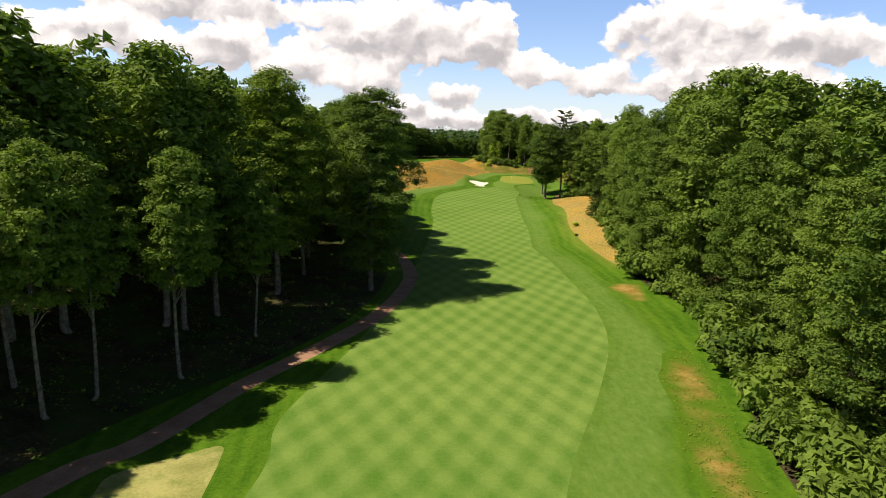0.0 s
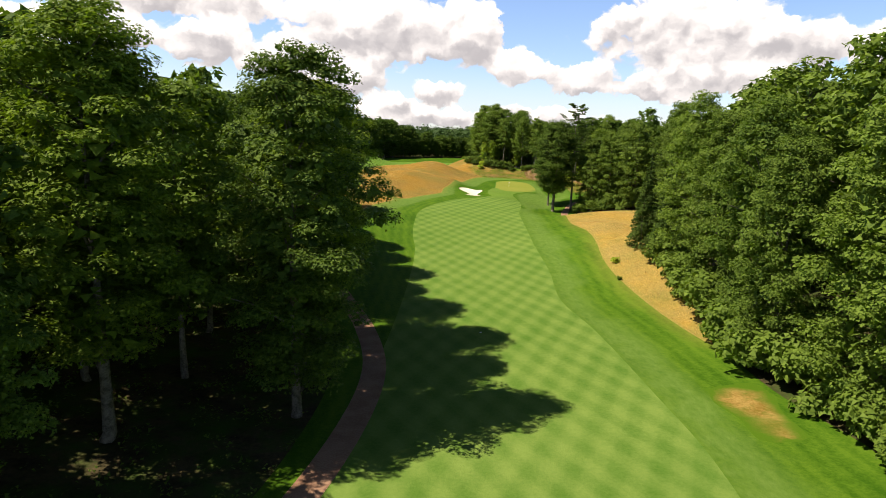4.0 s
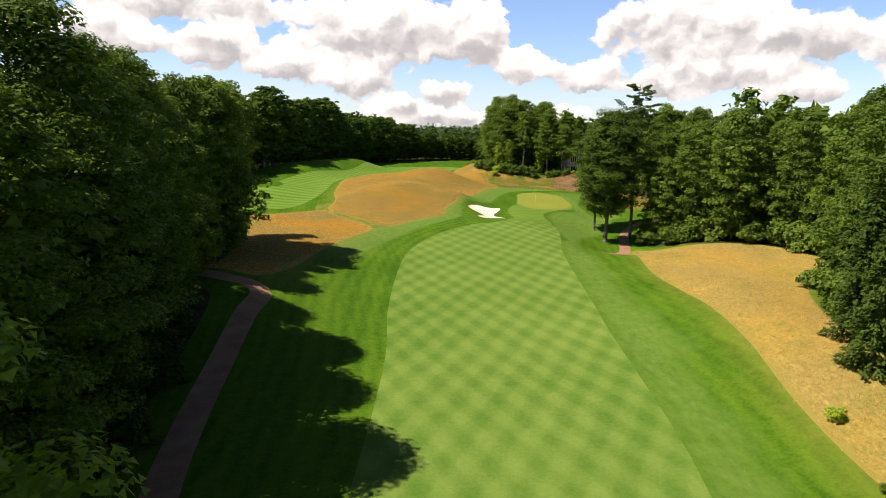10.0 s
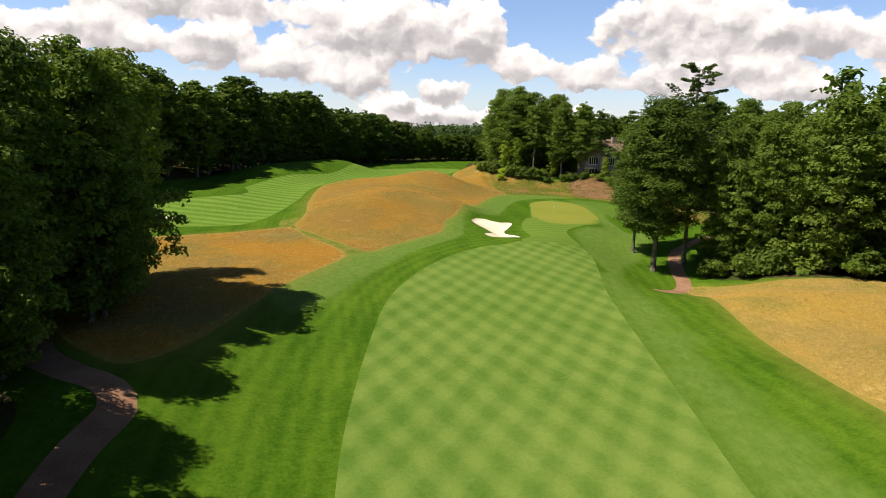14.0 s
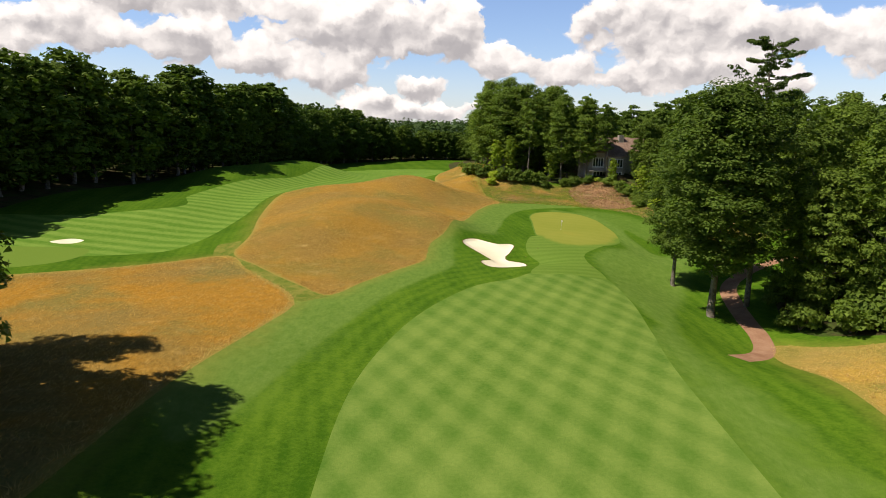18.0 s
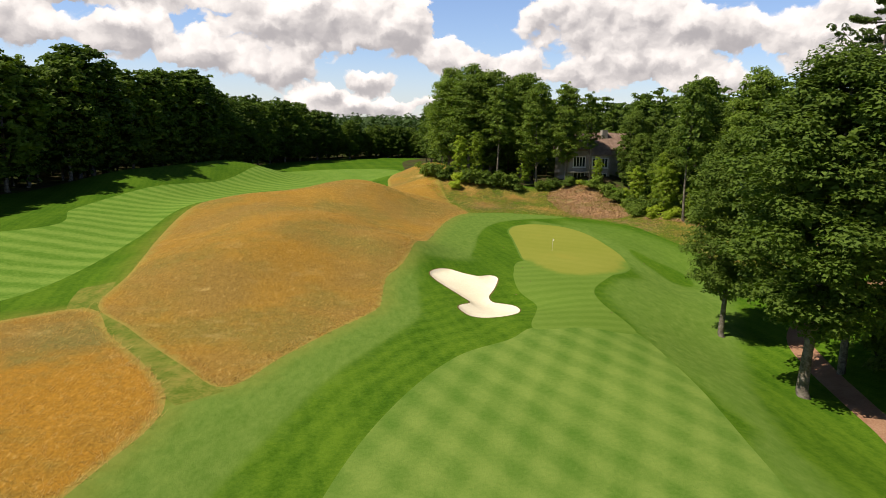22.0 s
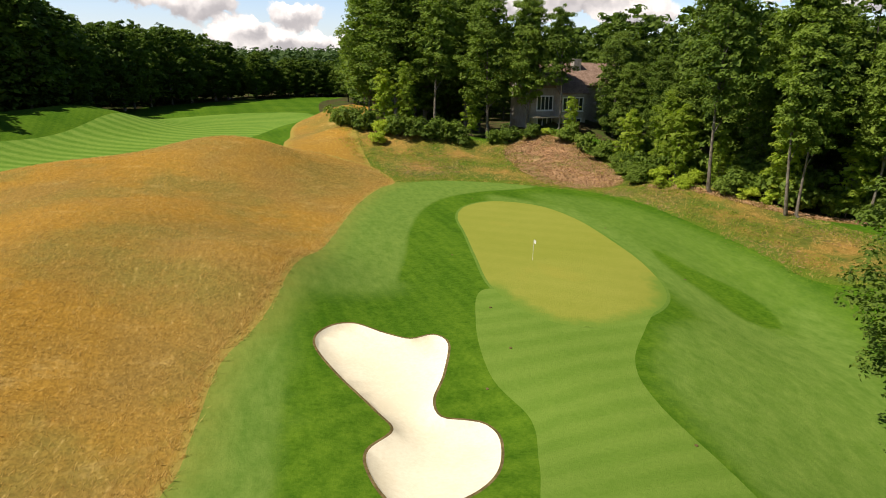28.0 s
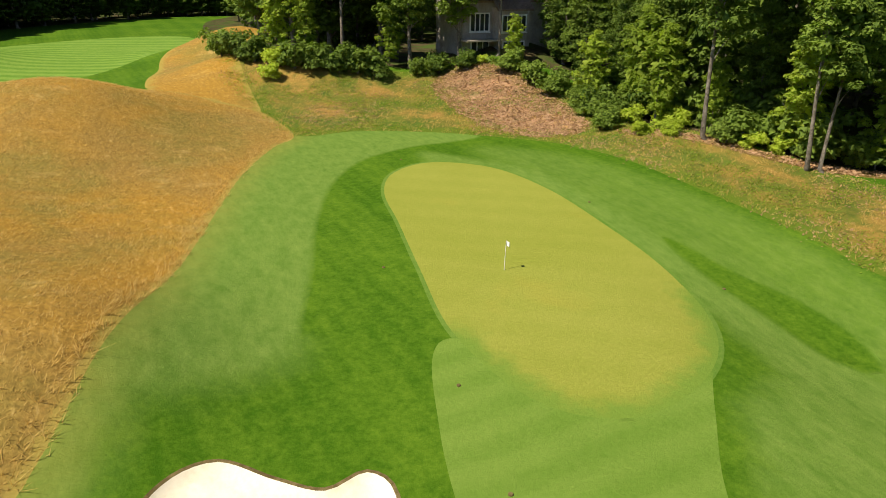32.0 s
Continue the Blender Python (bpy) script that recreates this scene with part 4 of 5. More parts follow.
def build_pine(seed, tall, name="pine_tree"):
    """An old white pine: tall bare trunk, level limbs upswept at the ends with flat pads of needles."""
    rng = np.random.default_rng(seed)
    root = new(name)
    tv, tf = tube([(0, 0, -0.6), (0.1, 0, tall * 0.5), (-0.1, 0.2, tall * 0.8), (0.2, 0, tall)], [0.42, 0.3, 0.16, 0.03])
    trunk = new("trunk", mesh_of("trunk", tv, tf, BARK, True))
    trunk.parent = root
    pads, sizes = [], []
    for k in range(38):
        u = 0.45 + 0.545 * (k + rng.uniform(0, 0.7)) / 38
        a, reach = k * 2.4 + rng.uniform(-0.5, 0.5), (1.0 - u) * 8.0 + rng.uniform(1.6, 4.4)
        tip = Vector((math.cos(a) * reach, math.sin(a) * reach, tall * u + reach * rng.uniform(0.1, 0.5)))
        bend = Vector((math.cos(a) * reach * 0.55, math.sin(a) * reach * 0.55, tall * u + reach * 0.02))
        v, f = tube([(0, 0, tall * u), bend, tip], [0.09, 0.06, 0.015], 5)
        limb = new("limb", mesh_of("limb", v, f, BARK, True))
        limb.parent = root
        across = Vector((-math.sin(a), math.cos(a), 0.15))
        for w in np.linspace(0.3, 1.03, 12):
            q = bend.lerp(tip, (w - 0.55) / 0.45) if w > 0.55 else Vector((0, 0, tall * u)).lerp(bend, w / 0.55)
            for side in (-1, 1):
                spread = rng.uniform(0.1, 0.3) * reach * (1.15 - 0.7 * w)
                pads.append(tuple(q + across * side * spread + Vector((math.cos(a), math.sin(a), 0.35)) * rng.uniform(0, 0.5)))
                sizes.append(rng.uniform(0.22, 0.55))
    v, f = sprays(rng, np.array(pads), np.array(sizes), 30000, 0.24, 0.3, 0.6, 0.0)
    crown = new("crown", raw_mesh("crown", v, f, NEEDLE))
    crown.parent = root
    return root


def build_spruce(seed, tall, wide, leaves, size, name="conifer_tree"):
    """A conical conifer: trunk and tiers of drooping boughs."""
    rng = np.random.default_rng(seed)
    root = new(name)
    tv, tf = tube([(0, 0, -0.5), (0, 0, tall * 0.4), (0.1, 0, tall)], [0.014 * tall, 0.009 * tall, 0.02])
    trunk = new("trunk", mesh_of("trunk", tv, tf, BARK, True))
    trunk.parent = root
    u = rng.uniform(0, 1, leaves) ** 0.65
    zz = tall * (0.06 + 0.94 * (1 - u))
    a = rng.integers(0, 9, leaves) * 0.698 + np.floor(zz / 0.8) * 1.3 + rng.normal(0, 0.16, leaves)
    rad = wide * (1 - zz / tall) ** 0.85 * rng.uniform(0.25, 1.0, leaves) ** 0.6 * (0.85 + 0.3 * np.sin(np.floor(zz / 0.8) * 5.1 + a * 3))
    p = np.stack([rad * np.cos(a), rad * np.sin(a), np.floor(zz / 0.8) * 0.8 - rad * 0.3 + rng.uniform(-0.25, 0.25, leaves)], 1)
    p[:, 2] = np.maximum(p[:, 2], 0.2)
    t = np.stack([np.cos(a), np.sin(a), -0.35 + rng.normal(0, 0.25, leaves)], 1) + rng.normal(0, 0.35, (leaves, 3))
    t /= np.linalg.norm(t, axis=1)[:, None]
    nrm = rng.normal(0, 0.4, (leaves, 3)) + (0, 0, 1)
    s = np.cross(nrm, t)
    s /= np.linalg.norm(s, axis=1)[:, None]
    k = (size * rng.uniform(0.6, 1.3, leaves))[:, None]
    drop = np.array((0, 0, 0.1)) * k
    v = np.stack([p - t * k * 0.5, p + s * k * 0.25 - drop, p + t * k * 0.6, p - s * k * 0.25 - drop], 1).reshape(-1, 3)
    i = np.arange(leaves)[:, None] * 4
    crown = new("crown", raw_mesh("crown", v, np.vstack([i + (0, 1, 2), i + (0, 2, 3)]), NEEDLE))
    crown.parent = root
    return root


def stand(model, x, y, turn, size, label, category="tree", group=""):
    """A copy of a model tree on the ground."""
    t = copy_thing(model, pose(x, y, ground(x, y), 0, 0, turn) @ Matrix.Diagonal((size[0], size[0], size[1], 1)))
    return tagged(t, label, category, group)


MODELS = {
    "h": build_tree(10, 34, 6.5, 0.08, 125, 54000, 0.25, LEAF), "k": build_tree(12, 33, 6.2, 0.18, 105, 50000, 0.25, LEAF_SUN),
    "a": build_tree(1, 32, 6.4, 0.16, 130, 14500, 0.46, LEAF), "b": build_tree(2, 30, 5.8, 0.22, 110, 13500, 0.44, LEAF_B), "c": build_tree(3, 30, 6.6, 0.03, 88, 15500, 0.47, LEAF),
    "d": build_tree(4, 30, 6.5, 0.09, 90, 4600, 0.88, LEAF_SHADE, limbs=3), "e": build_tree(5, 30, 6.2, 0.06, 90, 4600, 0.9, LEAF_SHADE, limbs=3), "f": build_tree(6, 22, 3.6, 0.35, 60, 8000, 0.32, LEAF_B, 0.8, 0.8),
    "g": build_tree(8, 30, 6.9, 0.04, 72, 16000, 0.47, LEAF_B), "m": build_tree(14, 32, 6.4, 0.2, 135, 46000, 0.3, LEAF_M, flat=0.92), "n": build_tree(19, 24, 4.4, 0.42, 70, 16000, 0.26, LEAF_B, 0.7, 0.8),
    "j": build_tree(15, 32, 6.4, 0.16, 110, 6500, 0.66, LEAF), "i": build_tree(16, 31, 6.0, 0.2, 100, 6500, 0.64, LEAF_B),
    "t": build_tree(3, 30, 6.6, 0.03, 100, 33000, 0.32, LEAF), "u": build_tree(8, 30, 6.9, 0.04, 92, 33000, 0.32, LEAF_B), "w": build_tree(18, 30, 6.5, 0.07, 60, 1700, 1.4, LEAF_SHADE, limbs=2),
    "q": build_tree(17, 12, 2.7, 0.1, 40, 5000, 0.27, LEAF_C, 0.5, 0.7, 3),
    "s": build_spruce(7, 18, 3.8, 7000, 0.5), "p": build_pine(9, 36),
}
NATIVE = {"n": 24, "t": 30, "u": 30, "w": 30, "q": 12, "j": 32, "i": 31, "m": 32, "h": 34, "k": 33, "a": 32, "b": 30, "c": 30, "d": 30, "e": 30, "f": 22, "g": 30, "s": 18, "p": 36}
WOODS = random.Random(11)
LABELS = {"n": "young beech with a bare trunk and round crown", "t": "broad maple leafed almost to the ground", "u": "broad light green beech leafed to the ground", "w": "low forest tree in the far wood", "q": "young maple sapling with bright green leaves", "j": "tall maple standing back in the wood", "i": "tall beech standing back in the wood", "m": "large maple with a rounded dark green crown", "h": "tall maple with a dense dark green crown", "k": "tall beech with a bright green leafy crown", "a": "tall maple with a dense dark green crown", "b": "tall beech with a bright green leafy crown", "c": "broad maple leafed almost to the ground", "d": "tall forest tree at the far wood's edge", "e": "leafy forest tree at the far wood's edge",
          "f": "slender young tree with a thin pale trunk", "g": "broad light green beech leafed to the ground", "s": "dark green spruce with drooping boughs", "p": "old white pine with level upswept limbs"}


def tree(kind, x, y, tall, wide=1.0, label="", group="woodland edge trees"):
    t = tall / NATIVE[kind]
    return stand(MODELS[kind], x, y, WOODS.uniform(0, 360), (t * wide * WOODS.uniform(0.92, 1.08), t), label or LABELS[kind], "tree", group)


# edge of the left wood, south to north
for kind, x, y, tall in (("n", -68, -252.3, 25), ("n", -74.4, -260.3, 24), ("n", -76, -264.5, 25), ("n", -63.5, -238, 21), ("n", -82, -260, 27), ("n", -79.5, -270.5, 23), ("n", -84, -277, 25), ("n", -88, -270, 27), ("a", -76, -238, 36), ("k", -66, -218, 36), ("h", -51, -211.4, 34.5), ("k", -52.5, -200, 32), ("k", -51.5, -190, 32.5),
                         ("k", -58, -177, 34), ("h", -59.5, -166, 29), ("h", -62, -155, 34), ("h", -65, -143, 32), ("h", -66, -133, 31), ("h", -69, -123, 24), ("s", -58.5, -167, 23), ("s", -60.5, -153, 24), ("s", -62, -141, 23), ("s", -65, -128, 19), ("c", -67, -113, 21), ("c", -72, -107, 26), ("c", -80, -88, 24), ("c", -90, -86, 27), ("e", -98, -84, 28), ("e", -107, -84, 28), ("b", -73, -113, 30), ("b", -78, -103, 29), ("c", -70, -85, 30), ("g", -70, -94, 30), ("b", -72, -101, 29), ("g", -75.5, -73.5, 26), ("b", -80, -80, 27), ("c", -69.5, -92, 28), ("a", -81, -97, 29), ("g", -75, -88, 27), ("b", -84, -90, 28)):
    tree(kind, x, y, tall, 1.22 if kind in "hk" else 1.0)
for kind, x, y, tall in (("i", -84, -246, 33), ("j", -92, -240, 36), ("i", -86, -230, 36), ("j", -71, -231, 38), ("i", -95, -226, 37), ("j", -82, -218, 37), ("i", -72, -208, 35), ("j", -90, -208, 38), ("i", -64, -204, 35), ("j", -78, -200, 36), ("i", -66, -190, 35), ("j", -70, -178, 35), ("i", -72, -166, 34), ("j", -75, -152, 33), ("i", -76, -138, 32), ("j", -92, -256, 34), ("i", -73, -238, 36), ("i", -88, -251, 36), ("i", -98, -268, 28), ("i", -101, -258, 28), ("i", -90, -264, 28)):
    tree(kind, x, y, tall * (0.88 if y > -243 else 1.0), 1.0 if y > -243 else 1.2)
# edge of the right wood
for kind, x, y, tall in (("t", -5.5, -284, 23), ("u", -1, -271, 27), ("t", 1.2, -257, 24), ("t", 5, -243, 29), ("u", 6, -229, 27), ("t", 5.5, -213, 33), ("t", 3.5, -198, 27), ("u", 6.5, -186, 32), ("t", 7.5, -172, 29), ("u", 9, -160, 31), ("s", 5, -146, 15), ("s", 8.5, -139, 18), ("s", 8, -151, 18), ("t", 17, -132, 30),
                         ("s", 19, -121, 17), ("g", 27, -113, 29), ("s", 30, -104, 16), ("c", 41, -98, 29), ("g", 43, -84, 27), ("c", 40, -72, 25), ("c", 31, -64.5, 28), ("g", 24.5, -58, 24), ("c", 22, -49, 24), ("g", 28, -41, 26), ("c", 36, -35, 26), ("c", 19.5, -55, 19), ("c", 35, -54, 23), ("g", 43, -60, 26), ("c", 45, -48, 27), ("b", 38, -45, 25), ("g", 53, -38, 27), ("c", 48, -30, 25)):
    tree(kind, x, y, tall)
for x, y, tall in ((17, -215, 36), (18, -200, 38), (20, -186, 38), (19, -172, 36), (23, -158, 35), (18, -232, 34), (28, -143, 33), (36, -128, 32), (10, -250, 31)):
    tree("j", x, y, tall, 1.1)
# standing by the right path
tree("m", 8.3, -50, 30.5, 1.5, "large dark maple standing beside the cart path", "trees by the path")
tree("m", 10, -33.7, 23.5, 1.12, "rounded maple standing alone on the grass", "trees by the path")
tree("p", 15.5, -45.5, 36.5, 1.0, "", "trees by the path")
# woods behind the green
for kind, x, y, tall in (("b", 1, 82, 25), ("a", 8, 82, 28), ("b", -3, 92, 25), ("f", 8, 70, 22), ("b", 15.5, 63, 23), ("b", 22, 59.5, 21), ("b", 16, 78, 27), ("a", 21, 86, 22), ("c", 38.6, 56.5, 18), ("c", 43, 57.5, 18), ("c", 46, 50, 16), ("b", 39, 42, 17.5), ("f", 33, 17.5, 24), ("c", 41, 30, 26), ("f", 37, 8.5, 20), ("b", 46, 18, 27), ("f", 38, 7, 19), ("f", 45, 4, 20), ("b", 52, 8, 26),
                         ("c", 60, 0, 26), ("a", 20, 100, 30), ("b", 6, 104, 30), ("a", 1, 114, 28), ("b", 36, 90, 17.8), ("b", 50, 76, 17.5), ("c", 36.3, 52, 17.5), ("c", 36, 33, 14), ("c", 42, 20, 15), ("c", 49, 8, 15), ("c", 36.5, 47, 15), ("f", 21.5, 59.5, 22), ("b", 38.5, 52.5, 15), ("f", 26.5, 56, 19), ("c", 42, 55, 14), ("b", 30, 76, 15.5), ("b", 40, 78, 16)):
    tree(kind, x, y, tall * (1.13 if tall > 18 else 1), 1.3 if y > 66 else 1.0)
for x, y, tall in ((32, 24.5, 11), (35, 19.5, 8), (39, 12, 12), (33.5, 30, 13), (44.5, 6.5, 10), (30.5, 36, 10), (0.5, 67, 12), (-3.5, 69, 11), (28, 52.5, 7), (50, 3, 12), (13, 64, 9)):
    tree("q", x, y, tall)
# the far wood's edge beyond the neighbouring fairway
for k in range(40):
    u = k / 39
    x, y = np.interp(u, (0, 0.17, 0.36, 0.52, 0.65, 0.76, 0.88, 1), (-128, -120, -98, -85, -75, -50, -16, 12)), np.interp(u, (0, 0.17, 0.36, 0.52, 0.65, 0.76, 0.88, 1), (-25, 30, 85, 135, 185, 235, 266, 262))
    tree("de"[k % 2], x + WOODS.uniform(-3, 3), y + WOODS.uniform(-3, 3), np.interp(u, (0, 0.5, 0.75, 0.88, 1), (30.5, 32, 26, 17, 15)) * WOODS.uniform(0.92, 1.08), 1.35)


for k in range(44):
    u = k / 43
    x, y = np.interp(u, (0, 0.45, 1), (-72, -20, 22)), np.interp(u, (0, 0.45, 1), (216, 268, 274)) + (k % 3) * 8
    tree("w", x + WOODS.uniform(-3, 3), y + WOODS.uniform(-2, 2), np.interp(u, (0, 0.4, 0.7, 1), (21, 16, 14, 14)) * WOODS.uniform(0.85, 1.1), 1.15)


def fill_wood(name, loop, inset, spacing, keep, tall, label, leaf=LEAF, leaves=900, size=1.45):
    """The wood behind its edge: one mass of trunks and crowns."""
    rng = np.random.default_rng(len(name))
    kinds = []
    for k in range(3):
        c, r = crown_plan(rng, 30, 6.4, 0.1, 55)
        v, f = sprays(rng, c, r, leaves, size)
        tv, tf = tube([(0, 0, -1), (0.2, 0.1, 12), (0, 0.2, 27)], [0.34, 0.26, 0.05], 5)
        kinds.append((v, f, np.array([tuple(q) for q in tv]), np.array([t for q in tf for t in ((q[0], q[1], q[2]), (q[0], q[2], q[3]))])))
    cv, cf, tv, tf, nc, nt = [], [], [], [], 0, 0
    x0, y0, x1, y1 = *loop.min(0), *loop.max(0)
    gx, gy = np.meshgrid(np.arange(x0, x1, spacing), np.arange(y0, y1, spacing))
    px, py = gx.ravel() + rng.uniform(-0.35, 0.35, gx.size) * spacing, gy.ravel() + rng.uniform(-0.35, 0.35, gx.size) * spacing
    good = keep(px, py) & inside(loop, px, py)
    px, py = px[good], py[good]
    good = to_edge(loop, px, py) > inset
    for x, y in zip(px[good], py[good]):
        v, f, w, g = kinds[rng.integers(3)]
        a, h = rng.uniform(0, 6.28), tall / 30 * rng.uniform(0.86, 1.1)
        turn = np.array([[math.cos(a), math.sin(a), 0], [-math.sin(a), math.cos(a), 0], [0, 0, 1]]) * h
        at = np.array((x, y, ground(x, y)))
        cv.append(v @ turn + at)
        cf.append(f + nc)
        nc += len(v)
        tv.append(w @ turn + at)
        tf.append(g + nt)
        nt += len(w)
    root = tagged(new(name), label, "woods", kind="stuff")
    for what, v, f, material in (("crowns", cv, cf, leaf), ("trunks", tv, tf, BARK)):
        tagged(new(what, raw_mesh(what, np.vstack(v), np.vstack(f), material)), kind="stuff").parent = root


fill_wood("woodland_left", WOOD_L, 22, 9.5, lambda x, y: (x > -112) & (y > -238) & ((x < -94) | (y > -205) & (x < -78)) & (y < -128), 33, "dense mass of tall trees behind the wood's edge")
fill_wood("woodland_right", WOOD_R, 17, 9.5, lambda x, y: (x < 58) & (y > -275) & ~((x < 34) & (y > -62)), 32, "dense mass of green trees behind the wood's edge", LEAF, 1400, 1.1)
fill_wood("woodland_far", WOOD_L2, 7, 10.0, lambda x, y: (x > -155) & (y > -50) & (y < 330) & ~(x > -58), 28.5, "dark mass of trees beyond the far fairway", LEAF_SHADE, 650, 1.6)
fill_wood("woodland_end", WOOD_L2, 6, 10.5, lambda x, y: (x > -62) & (y > 240), 15.5, "low dark wood at the end of the far fairway", LEAF_SHADE)
fill_wood("woodland_back", WOOD_B, 9, 9.0, lambda x, y: (x < 85) & (y < 240) & (x < 95 - y * 0.2) & ~((x > 18) & (x < 60) & (y > 46) & (y < 130)), 28, "dense mass of trees behind the house", LEAF, 1600, 1.0)

fill_wood("outer_woodland_left", WOOD_L, 8, 12.0, lambda x, y: (x < -112) | (y < -238) & (x < -100) | (y < -300), 31, "wide green woods beyond the fairway trees", LEAF_SHADE, 220, 3.0)
fill_wood("outer_woodland_right", WOOD_R, 8, 12.0, lambda x, y: (x > 58) | (y < -285) & (x > 4), 31, "wide green woods beyond the fairway trees", LEAF, 450, 1.8)
fill_wood("outer_woodland_far", WOOD_L2, 12, 13.0, lambda x, y: (x < -155) | (y > 330) & (x < -62), 28, "wide green woods beyond the far fairway", LEAF_SHADE, 200, 3.0)
fill_wood("outer_woodland_back", WOOD_B, 12, 13.0, lambda x, y: (y > 240) | (x > 85) | (x > 95 - y * 0.2), 26, "wide green woods behind the house", LEAF, 420, 2.1)


def build_far_forest():
    """Wooded ridges at the horizon: low crowns standing close."""
    rng = np.random.default_rng(21)
    n = 2600
    a = radians(90) + rng.uniform(-1.0, 1.0, n)
    d = 330 + 900 * rng.uniform(0, 1, n) ** 1.4
    x, y = -20 + d * np.cos(a), d * np.sin(a)
    free = ~(inside(WOOD_B, x, y) | inside(WOOD_L2, x, y))
    x, y = x[free], y[free]
    c = np.stack([x, y, height(x, y) + rng.uniform(9, 15, len(x))], 1)
    v, f = sprays(rng, c, rng.uniform(6, 9.5, len(x)), 80000, 3.6, 0.5, 1.3)
    tagged(new("distant_forest", raw_mesh("distant_forest", v, f, LEAF_FAR)), "distant wooded ridge on the horizon", "woods", kind="stuff")


build_far_forest()

# ---- shrubs ----


def build_shrub(seed, tall, wide, leaves, size, leaf):
    rng = np.random.default_rng(seed)
    root = new("shrub")
    c = rng.normal(0, 0.42, (22, 3)) * (wide, wide, tall * 0.55) + (0, 0, tall * 0.5)
    c[:, 2] = np.abs(c[:, 2])
    sv, sf = [], []
    for q in c[:7]:
        v, f = tube([(0, 0, -0.1), tuple(q * (0.5, 0.5, 0.6)), tuple(q)], [0.05, 0.035, 0.01], 4)
        sf += [tuple(i + len(sv) for i in p) for p in f]
        sv += v
    stem = new("stem", mesh_of("stem", sv, sf, BARK, True))
    stem.parent = root
    v, f = sprays(rng, c, wide * rng.uniform(0.25, 0.5, 22), leaves, size, 0.5, 0.8)
    foliage = new("foliage", raw_mesh("foliage", v, f, leaf))
    foliage.parent = root
    return root


LEAF_Y = leafy("yellow-green shrub leaves", (0.26, 0.34, 0.03), (0.5, 0.58, 0.075), 0.4)
SHRUBS = {"g": build_shrub(31, 2.4, 1.8, 1500, 0.3, LEAF_B), "y": build_shrub(32, 1.5, 1.2, 1700, 0.2, LEAF_Y), "d": build_shrub(33, 2.0, 1.8, 1400, 0.3, LEAF)}
SHRUB_LABEL = {"g": "leafy green shrub on the bank", "y": "bright yellow-green shrub at the wood's edge", "d": "dark green bush under the trees"}


def shrub(kind, x, y, size):
    stand(SHRUBS[kind], x, y, WOODS.uniform(0, 360), (size, size), SHRUB_LABEL[kind], "shrub", "shrubs")


for kind, x, y, size in (("y", 28.2, 22.5, 1.0), ("y", 30.5, 20.8, 1.05), ("y", 36, 14.5, 1.2), ("y", 38.5, 13, 1.3), ("d", 34, 16, 1.0), ("g", 40, 10, 1.2), ("g", 27, 27, 1.0), ("d", 28.5, 30, 1.2), ("g", 30, 34, 1.3), ("d", 30.5, 38, 1.1), ("g", 30, 43, 1.4), ("d", 28.5, 47, 1.3), ("g", 27, 51, 1.4), ("g", 22, 56, 1.1), ("g", 18.5, 58, 1.2),
                         ("d", 16, 59, 1.1), ("d", 9, 60, 1.4), ("g", 6.5, 60.5, 1.5), ("g", 4, 61, 1.6), ("d", 1, 63, 1.5), ("g", -2, 64, 1.6), ("y", -4, 66, 1.8), ("g", -7, 69, 1.6), ("d", -9, 73, 1.7), ("g", -11, 78, 1.5), ("g", -10, 84, 1.8), ("y", 24.5, 55.5, 0.8), ("y", 33, 23, 1.5), ("g", 36.5, 17.5, 1.5), ("y", 41, 12, 1.6), ("g", 46, 6, 1.6), ("y", 31, 28, 1.4), ("g", 30.8, 33, 1.6), ("y", 44, 9, 1.3), ("y", 34.5, 26, 1.9), ("y", -5.5, 62.5, 1.5), ("y", -1.6, -151.7, 0.75), ("g", -3.4, -160, 0.3)):
    shrub(kind, x, y, size)

EDGE = random.Random(5)
for line, sizes in ((((-11, -282), (-7.5, -267), (-4, -252), (-1, -237), (2.5, -220), (1.5, -206), (0, -194), (2.5, -182), (4, -168), (5.5, -156), (11, -143), (15, -129), (25, -108)), (1.5, 2.6)), (((38, -90), (37, -75), (27, -63), (19, -57)), (1.4, 2.4)), (((40, -66), (32, -56), (26, -50)), (1.8, 2.6)), (((14, -56), (17, -60), (23, -64.5)), (1.3, 2.0)), (((16, -52), (19, -47), (24, -43)), (1.3, 2.0)),
                    (((33, 44), (33, 32), (36, 19), (42, 9), (50, 2), (60, -4)), (1.3, 2.3)), (((-66, -128), (-70, -116), (-78, -100), (-86, -88), (-96, -82)), (1.3, 2.2))):
    for (xa, ya), (xb, yb) in zip(line, line[1:]):
        k = max(1, round(math.hypot(xb - xa, yb - ya) / 4.2))
        for i in range(k):
            u = (i + EDGE.uniform(0.1, 0.9)) / k
            shrub(EDGE.choice("dgd"), xa + (xb - xa) * u + EDGE.uniform(0.2, 2.2), ya + (yb - ya) * u, EDGE.uniform(*sizes))

